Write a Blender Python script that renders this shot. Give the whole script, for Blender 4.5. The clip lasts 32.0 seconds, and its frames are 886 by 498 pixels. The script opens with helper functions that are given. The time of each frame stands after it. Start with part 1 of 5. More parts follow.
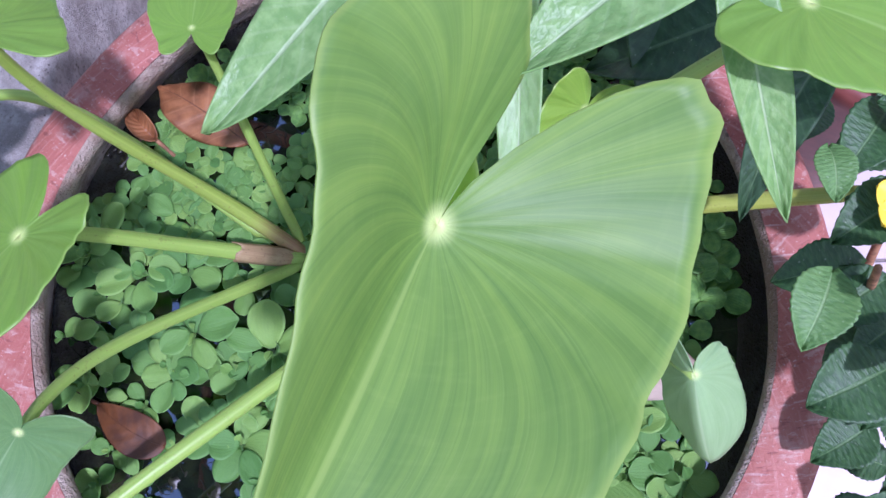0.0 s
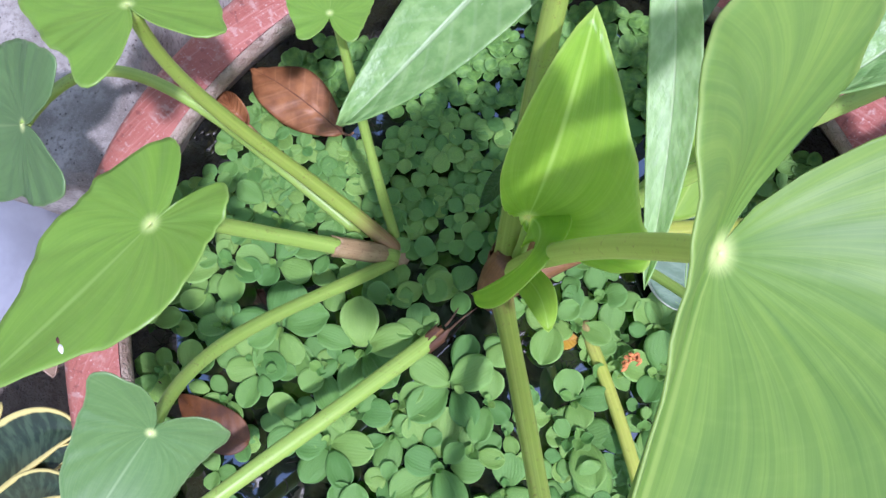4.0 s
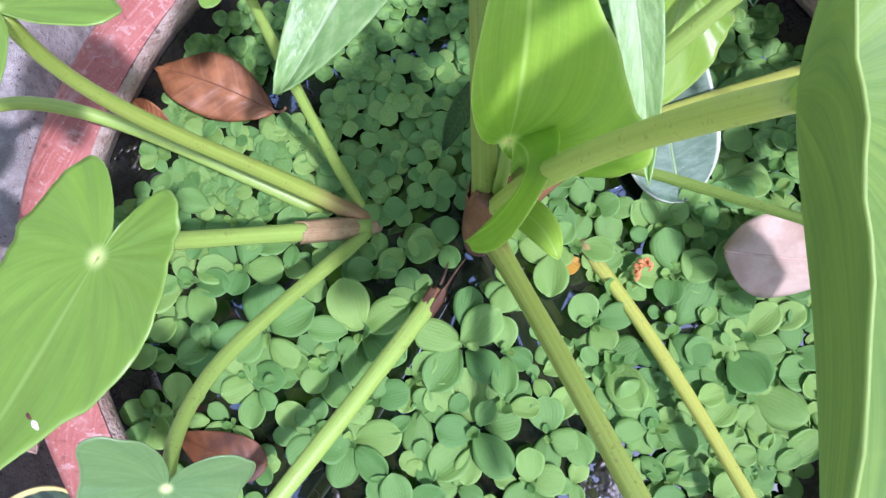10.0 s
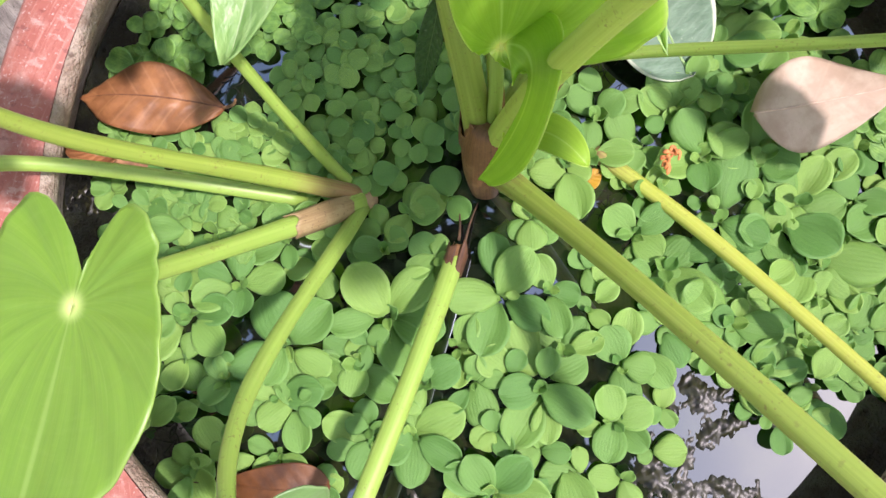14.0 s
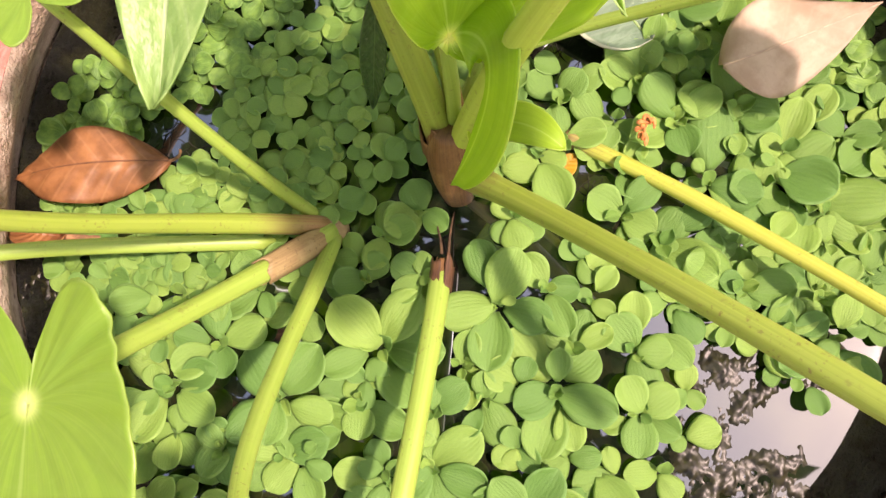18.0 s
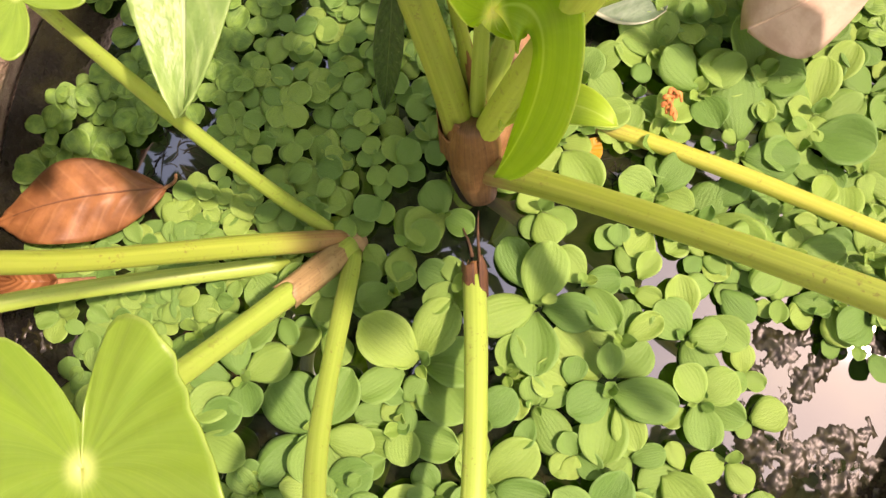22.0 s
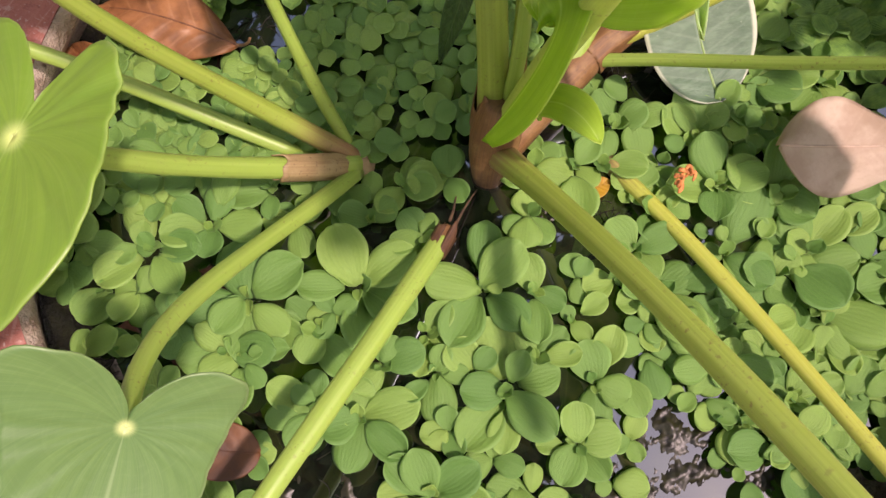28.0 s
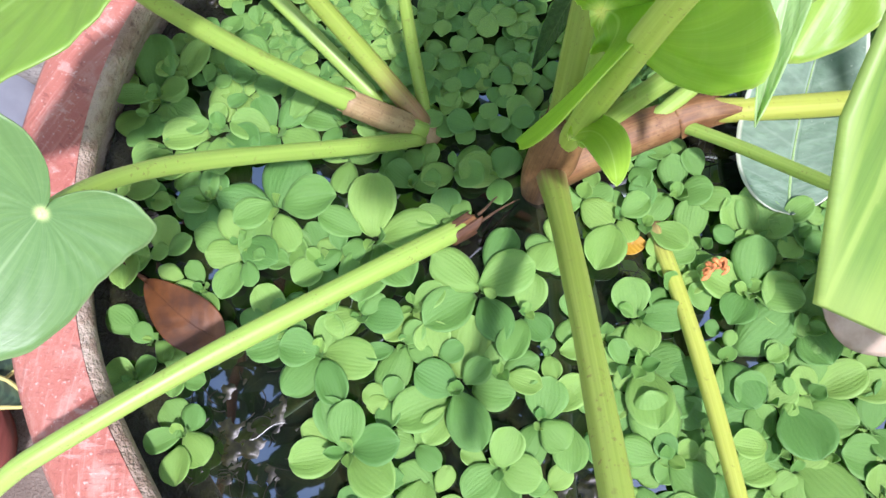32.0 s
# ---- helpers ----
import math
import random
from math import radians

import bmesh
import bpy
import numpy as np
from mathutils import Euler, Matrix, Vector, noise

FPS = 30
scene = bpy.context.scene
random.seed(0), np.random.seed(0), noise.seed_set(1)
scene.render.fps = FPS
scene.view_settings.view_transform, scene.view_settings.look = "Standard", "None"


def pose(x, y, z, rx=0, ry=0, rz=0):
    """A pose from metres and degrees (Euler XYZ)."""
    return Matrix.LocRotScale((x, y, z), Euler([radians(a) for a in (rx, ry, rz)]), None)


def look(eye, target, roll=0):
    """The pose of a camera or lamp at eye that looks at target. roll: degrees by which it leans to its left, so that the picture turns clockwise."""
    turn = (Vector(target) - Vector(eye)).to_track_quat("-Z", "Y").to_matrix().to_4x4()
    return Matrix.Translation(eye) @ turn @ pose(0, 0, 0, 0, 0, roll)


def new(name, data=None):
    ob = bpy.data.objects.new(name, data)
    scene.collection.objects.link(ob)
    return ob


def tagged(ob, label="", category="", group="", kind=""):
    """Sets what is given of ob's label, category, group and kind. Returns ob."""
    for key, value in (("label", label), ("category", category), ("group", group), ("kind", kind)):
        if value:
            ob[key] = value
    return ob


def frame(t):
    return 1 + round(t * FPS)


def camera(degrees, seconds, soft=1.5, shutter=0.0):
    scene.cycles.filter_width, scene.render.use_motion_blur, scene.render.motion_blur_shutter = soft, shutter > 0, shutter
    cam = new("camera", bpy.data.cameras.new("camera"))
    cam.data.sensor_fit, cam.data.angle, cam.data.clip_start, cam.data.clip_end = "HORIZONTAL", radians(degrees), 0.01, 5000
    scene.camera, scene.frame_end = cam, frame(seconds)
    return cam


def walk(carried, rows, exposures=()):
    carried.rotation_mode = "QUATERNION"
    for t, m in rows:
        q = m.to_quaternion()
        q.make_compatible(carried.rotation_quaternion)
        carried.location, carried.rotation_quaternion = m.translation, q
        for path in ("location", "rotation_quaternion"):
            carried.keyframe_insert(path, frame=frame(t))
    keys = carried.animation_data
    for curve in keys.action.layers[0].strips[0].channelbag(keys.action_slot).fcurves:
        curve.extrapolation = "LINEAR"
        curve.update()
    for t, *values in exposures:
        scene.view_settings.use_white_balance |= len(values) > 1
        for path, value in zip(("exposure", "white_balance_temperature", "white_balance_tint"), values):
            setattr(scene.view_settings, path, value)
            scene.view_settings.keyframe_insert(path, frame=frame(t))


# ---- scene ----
import functools
cam = camera(57.9, 32.0)
PATH = [
    (0, (0.041, 0.033, 0.562), (-0.151, 0.495, -1.374), -23.1),
    (0.5, (0.02, 0.034, 0.556), (-0.153, 0.481, -1.386), -21.1),
    (1, (-0.005, 0.034, 0.555), (-0.166, 0.472, -1.39), -18.9),
    (1.5, (-0.017, 0.037, 0.556), (-0.172, 0.468, -1.391), -17.7),
    (2, (-0.02, 0.041, 0.556), (-0.174, 0.472, -1.391), -17.5),
    (2.5, (-0.022, 0.044, 0.555), (-0.188, 0.481, -1.389), -18.5),
    (3, (-0.024, 0.045, 0.555), (-0.203, 0.486, -1.388), -19.5),
    (3.5, (-0.027, 0.043, 0.552), (-0.217, 0.482, -1.39), -20.8),
    (5.5, (-0.045, 0.048, 0.551), (-0.219, 0.485, -1.393), -20.1),
    (6, (-0.047, 0.049, 0.549), (-0.216, 0.483, -1.396), -20.1),
    (6.5, (-0.051, 0.051, 0.546), (-0.214, 0.481, -1.4), -20.3),
    (7, (-0.056, 0.05, 0.541), (-0.21, 0.474, -1.407), -20.3),
    (7.5, (-0.053, 0.049, 0.54), (-0.196, 0.466, -1.411), -20.1),
    (8, (-0.051, 0.047, 0.535), (-0.172, 0.453, -1.42), -19.0),
    (8.5, (-0.055, 0.047, 0.529), (-0.152, 0.439, -1.43), -18.5),
    (9, (-0.057, 0.048, 0.523), (-0.14, 0.421, -1.44), -19.2),
    (9.5, (-0.057, 0.049, 0.516), (-0.131, 0.401, -1.452), -21.9),
    (10, (-0.055, 0.049, 0.511), (-0.125, 0.383, -1.46), -24.7),
    (10.5, (-0.056, 0.047, 0.504), (-0.123, 0.362, -1.47), -27.6),
    (11, (-0.059, 0.049, 0.498), (-0.124, 0.353, -1.478), -30.8),
    (11.5, (-0.06, 0.056, 0.49), (-0.124, 0.351, -1.487), -33.6),
    (12, (-0.063, 0.054, 0.481), (-0.132, 0.347, -1.496), -37.2),
    (12.5, (-0.06, 0.05, 0.475), (-0.129, 0.337, -1.504), -39.2),
    (13, (-0.062, 0.05, 0.469), (-0.13, 0.326, -1.51), -41.1),
    (13.5, (-0.071, 0.052, 0.465), (-0.133, 0.316, -1.517), -41.3),
    (15.5, (-0.085, 0.044, 0.44), (-0.092, 0.353, -1.536), -35.6),
    (16, (-0.079, 0.05, 0.436), (-0.109, 0.34, -1.543), -42.1),
    (16.5, (-0.079, 0.053, 0.434), (-0.094, 0.341, -1.545), -40.9),
    (17, (-0.08, 0.055, 0.431), (-0.069, 0.342, -1.548), -37.1),
    (17.5, (-0.081, 0.057, 0.43), (-0.061, 0.331, -1.551), -35.7),
    (18, (-0.081, 0.054, 0.433), (-0.062, 0.333, -1.547), -35.9),
    (18.5, (-0.074, 0.058, 0.432), (-0.07, 0.336, -1.549), -38.6),
    (19, (-0.068, 0.064, 0.437), (-0.083, 0.349, -1.543), -41.6),
    (19.5, (-0.067, 0.06, 0.428), (-0.081, 0.347, -1.552), -41.1),
    (20, (-0.081, 0.06, 0.424), (-0.063, 0.332, -1.557), -35.0),
    (20.5, (-0.095, 0.063, 0.419), (-0.038, 0.315, -1.564), -27.5),
    (21, (-0.101, 0.069, 0.416), (-0.012, 0.316, -1.567), -22.4),
    (21.5, (-0.107, 0.074, 0.413), (0.012, 0.325, -1.568), -18.6),
    (22, (-0.112, 0.079, 0.407), (0.017, 0.309, -1.576), -16.7),
    (22.5, (-0.115, 0.082, 0.402), (0.042, 0.323, -1.577), -14.2),
    (23, (-0.108, 0.096, 0.403), (0.043, 0.318, -1.579), -15.0),
    (23.5, (-0.104, 0.106, 0.407), (0.052, 0.306, -1.576), -12.4),
    (24, (-0.105, 0.104, 0.413), (0.058, 0.317, -1.569), -12.3),
    (24.5, (-0.112, 0.092, 0.407), (0.049, 0.275, -1.578), -5.7),
    (25, (-0.117, 0.074, 0.417), (0.037, 0.294, -1.565), -7.1),
    (25.5, (-0.104, 0.065, 0.423), (-0.009, 0.283, -1.563), -11.8),
    (27.5, (-0.097, 0.016, 0.425), (-0.048, 0.43, -1.531), -15.1),
    (28, (-0.093, 0.009, 0.426), (-0.065, 0.433, -1.528), -14.4),
    (28.5, (-0.082, 0.004, 0.427), (-0.089, 0.444, -1.524), -14.2),
    (29, (-0.07, 0.001, 0.427), (-0.126, 0.454, -1.52), -16.2),
    (29.5, (-0.071, -0.003, 0.425), (-0.157, 0.466, -1.517), -15.9),
    (30, (-0.071, -0.006, 0.426), (-0.164, 0.476, -1.513), -15.1),
    (30.5, (-0.068, -0.01, 0.429), (-0.181, 0.489, -1.504), -15.7),
    (31, (-0.055, -0.015, 0.425), (-0.217, 0.493, -1.503), -18.0),
    (31.5, (-0.047, -0.019, 0.424), (-0.27, 0.497, -1.495), -20.1),
    (32, (-0.033, -0.018, 0.423), (-0.326, 0.49, -1.489), -23.0),
]
# seconds, stops, kelvin, tint
EXPOSURES = [(0.0, 0.57, 4980, 44), (3.0, 0.68, 5160, 34), (6.0, 0.9, 5350, 41), (9.5, 0.95, 5180, 44), (11.0, 1.05, 5480, 32), (13.0, 1.08, 5750, 31), (16.5, 1.18, 7400, 35), (21.0, 1.37, 7900, 44), (25.0, 0.55, 9500, 33), (28.0, 0.66, 7100, 42), (29.0, 0.78, 6300, 26), (30.0, 1.12, 5950, 29), (31.0, 0.98, 5850, 29), (32.0, 1.17, 5650, 29)]
walk(cam, [(t, look(eye, target, roll)) for t, eye, target, roll in PATH], EXPOSURES)

# ---- world and sun ----
SUN_DIR = Vector((0.345, -0.335, 1.0)).normalized()
world = bpy.data.worlds.new("world")
scene.world = world
world.use_nodes = True
wn, wl = world.node_tree.nodes, world.node_tree.links
sky = wn.new("ShaderNodeTexSky")
sky.sky_type = "NISHITA"
sky.sun_disc = False
sky.sun_elevation = math.asin(SUN_DIR.z)
sky.sun_rotation = math.atan2(SUN_DIR.x, SUN_DIR.y)
sky.dust_density = 1.5
sky.air_density = 3.0
sky.ozone_density = 0.0
wl.new(sky.outputs[0], wn["Background"].inputs["Color"])
wn["Background"].inputs["Strength"].default_value = 0.11
sun_data = bpy.data.lights.new("sun", "SUN")
sun_data.energy, sun_data.angle, sun_data.color = 3.1, radians(2.5), (1.0, 0.95, 0.86)
sun = new("sun", sun_data)
sun.matrix_world = look(SUN_DIR * 5, (0, 0, 0))

rng = random.Random(7)


# ---- material helpers ----
def material(name, build):
    m = bpy.data.materials.new(name)
    m.use_nodes = True
    nt = m.node_tree
    build(nt, nt.nodes["Principled BSDF"], nt.nodes["Material Output"])
    return m


def node(nt, kind, **values):
    n = nt.nodes.new(kind)
    for key, value in values.items():
        n.inputs[key.replace("_", " ")].default_value = value
    return n


def maths(nt, op, a, b=None, clamp=False):
    n = nt.nodes.new("ShaderNodeMath")
    n.operation, n.use_clamp = op, clamp
    for k, v in enumerate((a, b)):
        if v is None:
            continue
        if isinstance(v, (int, float)):
            n.inputs[k].default_value = v
        else:
            nt.links.new(v, n.inputs[k])
    return n.outputs[0]


def mixed(nt, fac, a, b, blend="MIX"):
    n = nt.nodes.new("ShaderNodeMix")
    n.data_type, n.blend_type = "RGBA", blend
    for socket, v in ((n.inputs[0], fac), (n.inputs[6], a), (n.inputs[7], b)):
        if isinstance(v, (int, float)):
            socket.default_value = v
        elif isinstance(v, tuple):
            socket.default_value = (*v, 1.0)
        else:
            nt.links.new(v, socket)
    return n.outputs[2]


def ramp(nt, value, lo, hi):
    """0 below lo, 1 above hi, smooth between."""
    n = nt.nodes.new("ShaderNodeMapRange")
    n.interpolation_type = "SMOOTHSTEP"
    n.inputs[1].default_value, n.inputs[2].default_value = lo, hi
    nt.links.new(value, n.inputs[0])
    return n.outputs[0]


def noise_of(nt, vector, scale, detail=3.0, rough=0.55):
    n = nt.nodes.new("ShaderNodeTexNoise")
    n.inputs["Scale"].default_value, n.inputs["Detail"].default_value, n.inputs["Roughness"].default_value = scale, detail, rough
    if vector is not None:
        nt.links.new(vector, n.inputs["Vector"])
    return n.outputs[0]


def object_coords(nt):
    return nt.nodes.new("ShaderNodeTexCoord").outputs["Object"]


def blade_coords(nt):
    """The leaf's own coordinates: across its veins, along it, its plain width."""
    a = nt.nodes.new("ShaderNodeAttribute")
    a.attribute_name = "blade"
    x = nt.nodes.new("ShaderNodeSeparateXYZ")
    nt.links.new(a.outputs["Vector"], x.inputs[0])
    return a.outputs["Vector"], x.outputs[0], x.outputs[1], x.outputs[2]


def scaled(nt, vector, x, y, z):
    n = nt.nodes.new("ShaderNodeVectorMath")
    n.operation = "MULTIPLY"
    n.inputs[1].default_value = (x, y, z)
    nt.links.new(vector, n.inputs[0])
    return n.outputs[0]


def bump(nt, shader, height, strength, distance):
    n = nt.nodes.new("ShaderNodeBump")
    n.inputs["Strength"].default_value, n.inputs["Distance"].default_value = strength, distance
    nt.links.new(height, n.inputs["Height"])
    nt.links.new(n.outputs[0], shader.inputs["Normal"])
    return n.outputs[0]


def finish_leaf(nt, shader, out, colour, glow, share, normal):
    """A leaf lets part of the light through."""
    nt.links.new(colour, shader.inputs["Base Color"])
    thin = nt.nodes.new("ShaderNodeBsdfTranslucent")
    nt.links.new(mixed(nt, 1.0, colour, glow, "MULTIPLY"), thin.inputs["Color"])
    nt.links.new(normal, thin.inputs["Normal"])
    m = nt.nodes.new("ShaderNodeMixShader")
    m.inputs[0].default_value = share
    nt.links.new(shader.outputs[0], m.inputs[1])
    nt.links.new(thin.outputs[0], m.inputs[2])
    nt.links.new(m.outputs[0], out.inputs["Surface"])


def varied(nt, colour, amount):
    info = nt.nodes.new("ShaderNodeObjectInfo")
    h = nt.nodes.new("ShaderNodeHueSaturation")
    nt.links.new(colour, h.inputs["Color"])
    nt.links.new(maths(nt, "ADD", maths(nt, "MULTIPLY", info.outputs["Random"], amount), 1.0 - amount / 2), h.inputs["Value"])
    nt.links.new(maths(nt, "ADD", maths(nt, "MULTIPLY", info.outputs["Random"], -0.040), 0.520), h.inputs["Hue"])
    return h.outputs[0]


def heart_blade(base, dark, pale, share=0.3, rough=0.38, glow=(1.5, 1.5, 0.6), heart=(0.75, 0.85, 0.35), spread=0.095, threads=0.12):
    def build(nt, s, out):
        vec, a, b, c = blade_coords(nt)
        streak = noise_of(nt, scaled(nt, vec, 26, 1.1, 0), 1.0, 2.0)
        fine = noise_of(nt, scaled(nt, vec, 85, 2.0, 0), 1.0, 1.0)
        ripple = noise_of(nt, scaled(nt, vec, 2.0, 34, 0), 1.0, 2.0)
        mottle = noise_of(nt, object_coords(nt), 38, 4.0)
        broad = noise_of(nt, scaled(nt, vec, 5, 1.6, 0), 1.0, 2.0)
        col = mixed(nt, maths(nt, "ADD", maths(nt, "MULTIPLY", ramp(nt, streak, 0.2, 0.85), 0.4), maths(nt, "MULTIPLY", ramp(nt, broad, 0.25, 0.75), 0.6)), dark, base)
        col = mixed(nt, maths(nt, "MULTIPLY", ramp(nt, fine, 0.45, 0.8), 0.14), col, pale)
        col = mixed(nt, maths(nt, "MULTIPLY", ramp(nt, mottle, 0.4, 0.75), 0.3), col, dark)
        col = mixed(nt, maths(nt, "MULTIPLY", ramp(nt, ripple, 0.5, 0.75), 0.06), col, pale)
        thread = noise_of(nt, scaled(nt, vec, 48, 0.6, 0), 1.0, 1.0)
        col = mixed(nt, maths(nt, "MULTIPLY", ramp(nt, thread, 0.60, 0.72), threads), col, dark)
        rib = maths(nt, "SUBTRACT", 1.0, ramp(nt, maths(nt, "ABSOLUTE", a), 0.012, 0.07))
        col = mixed(nt, maths(nt, "MULTIPLY", rib, 0.45), col, pale)
        hub = maths(nt, "SUBTRACT", 1.0, ramp(nt, maths(nt, "ADD", b, maths(nt, "MULTIPLY", fine, 0.05)), 0.02, spread))
        col = mixed(nt, hub, col, heart)
        rim = ramp(nt, c, 0.965, 1.0)
        col = mixed(nt, maths(nt, "MULTIPLY", rim, 0.5), col, pale)
        s.inputs["Roughness"].default_value = rough
        s.inputs["Specular IOR Level"].default_value = 0.5
        h = maths(nt, "ADD", maths(nt, "ADD", maths(nt, "MULTIPLY", streak, 0.5), maths(nt, "MULTIPLY", broad, 2.5)), maths(nt, "ADD", maths(nt, "MULTIPLY", fine, 0.4), maths(nt, "MULTIPLY", ripple, 0.5)))
        n = bump(nt, s, h, 0.10, 0.0010)
        finish_leaf(nt, s, out, col, glow, share, n)
    return build


def lance_blade(base, dark, pale, share=0.22, rough=0.42, margin=0.0):
    def build(nt, s, out):
        vec, a, b, c = blade_coords(nt)
        ab = maths(nt, "ABSOLUTE", a)
        wave = maths(nt, "PINGPONG", maths(nt, "ADD", maths(nt, "MULTIPLY", b, 13.0), maths(nt, "MULTIPLY", ab, -1.6)), 0.5)
        vein = maths(nt, "SUBTRACT", 1.0, ramp(nt, wave, 0.02, 0.13))
        rib = maths(nt, "SUBTRACT", 1.0, ramp(nt, ab, 0.02, 0.075))
        quilt = noise_of(nt, scaled(nt, vec, 2.4, 20, 0), 1.0, 3.0)
        col = mixed(nt, ramp(nt, quilt, 0.35, 0.7), dark, base)
        col = mixed(nt, maths(nt, "MULTIPLY", vein, 0.14), col, pale)
        col = mixed(nt, maths(nt, "MULTIPLY", rib, 0.7), col, pale)
        col = mixed(nt, maths(nt, "MULTIPLY", ramp(nt, c, 0.90, 0.96), margin), col, (0.62, 0.66, 0.50))
        spots = noise_of(nt, object_coords(nt), 420, 1.0)
        col = mixed(nt, maths(nt, "MULTIPLY", ramp(nt, spots, 0.72, 0.78), 0.25), col, (0.5, 0.60, 0.42))
        s.inputs["Roughness"].default_value = rough
        h = maths(nt, "ADD", maths(nt, "MULTIPLY", wave, 0.5), maths(nt, "ADD", maths(nt, "MULTIPLY", quilt, 1.3), maths(nt, "MULTIPLY", rib, -0.5)))
        n = bump(nt, s, h, 0.45, 0.002)
        finish_leaf(nt, s, out, col, (1.4, 1.5, 0.6), share, n)
    return build


def lettuce_blade(nt, s, out):
    vec, a, b, c = blade_coords(nt)
    groove = maths(nt, "PINGPONG", maths(nt, "ADD", maths(nt, "MULTIPLY", a, 5.0), 0.5), 0.5)
    line = maths(nt, "MULTIPLY", maths(nt, "SUBTRACT", 1.0, ramp(nt, groove, 0.02, 0.12)), maths(nt, "SUBTRACT", 1.0, ramp(nt, b, 0.55, 0.98)))
    mottle = noise_of(nt, object_coords(nt), 160, 4.0)
    grain = noise_of(nt, object_coords(nt), 1400, 2.0)
    col = mixed(nt, ramp(nt, mottle, 0.3, 0.72), (0.106, 0.250, 0.047), (0.240, 0.445, 0.085))
    col = mixed(nt, maths(nt, "MULTIPLY", line, 0.18), col, (0.27, 0.47, 0.15))
    col = mixed(nt, maths(nt, "MULTIPLY", ramp(nt, grain, 0.5, 0.8), 0.07), col, (0.40, 0.52, 0.32))
    col = mixed(nt, maths(nt, "MULTIPLY", ramp(nt, c, 0.82, 1.0), 0.34), col, (0.31, 0.53, 0.17))
    col = varied(nt, col, 0.44)
    s.inputs["Roughness"].default_value = 0.55
    s.inputs["Sheen Weight"].default_value = 0.06
    s.inputs["Sheen Roughness"].default_value = 0.4
    h = maths(nt, "ADD", maths(nt, "MULTIPLY", groove, 0.8), maths(nt, "ADD", maths(nt, "MULTIPLY", mottle, 0.5), maths(nt, "MULTIPLY", grain, 0.25)))
    n = bump(nt, s, h, 0.36, 0.0012)
    finish_leaf(nt, s, out, col, (1.5, 1.6, 0.4), 0.34, n)


def stalk_skin(base, pale, brown, brown_to):
    """Fleshy green stalk, ribbed along its length, brown and papery at its foot."""
    def build(nt, s, out):
        vec, a, b, c = blade_coords(nt)
        rib = noise_of(nt, scaled(nt, vec, 7, 1.2, 0), 1.0, 2.0)
        spot = noise_of(nt, object_coords(nt), 230, 4.0)
        col = mixed(nt, ramp(nt, rib, 0.2, 0.9), base, pale)
        foot = maths(nt, "SUBTRACT", 1.0, ramp(nt, maths(nt, "ADD", b, maths(nt, "MULTIPLY", rib, 0.16)), brown_to, brown_to + 0.16))
        col = mixed(nt, foot, col, mixed(nt, ramp(nt, rib, 0.3, 0.7), brown, (0.30, 0.21, 0.09)))
        col = mixed(nt, maths(nt, "MULTIPLY", ramp(nt, spot, 0.62, 0.72), 0.4), col, (0.16, 0.15, 0.04))
        dots = noise_of(nt, object_coords(nt), 620, 2.0)
        col = mixed(nt, maths(nt, "MULTIPLY", ramp(nt, dots, 0.60, 0.70), maths(nt, "MULTIPLY", ramp(nt, noise_of(nt, object_coords(nt), 45, 2.0), 0.42, 0.65), 0.6)), col, (0.15, 0.095, 0.035))
        nt.links.new(col, s.inputs["Base Color"])
        s.inputs["Roughness"].default_value = 0.45
        s.inputs["Subsurface Weight"].default_value = 0.12
        s.inputs["Subsurface Radius"].default_value = (0.6, 1.0, 0.2)
        s.inputs["Subsurface Scale"].default_value = 0.003
        bump(nt, s, maths(nt, "ADD", rib, maths(nt, "MULTIPLY", spot, 0.4)), 0.12, 0.0005)
    return build


def papery(dark, base, pale):
    """Old sheath: brown fibres along its length, paler and darker strips, rough."""
    return functools.partial(papery_skin, dark, base, pale)


def papery_skin(dark, base, pale, nt, s, out):
    vec, a, b, c = blade_coords(nt)
    fibre = noise_of(nt, scaled(nt, vec, 22, 1.2, 0), 1.0, 4.0, 0.65)
    blotch = noise_of(nt, object_coords(nt), 90, 5.0, 0.6)
    speck = noise_of(nt, object_coords(nt), 500, 3.0)
    col = mixed(nt, ramp(nt, fibre, 0.28, 0.72), dark, base)
    col = mixed(nt, maths(nt, "MULTIPLY", ramp(nt, blotch, 0.45, 0.7), 0.6), col, pale)
    col = mixed(nt, maths(nt, "MULTIPLY", ramp(nt, speck, 0.58, 0.72), 0.5), col, (0.05, 0.022, 0.012))
    nt.links.new(col, s.inputs["Base Color"])
    s.inputs["Roughness"].default_value = 0.6
    bump(nt, s, maths(nt, "ADD", fibre, maths(nt, "ADD", maths(nt, "MULTIPLY", blotch, 0.6), maths(nt, "MULTIPLY", speck, 0.3))), 0.3, 0.0012)


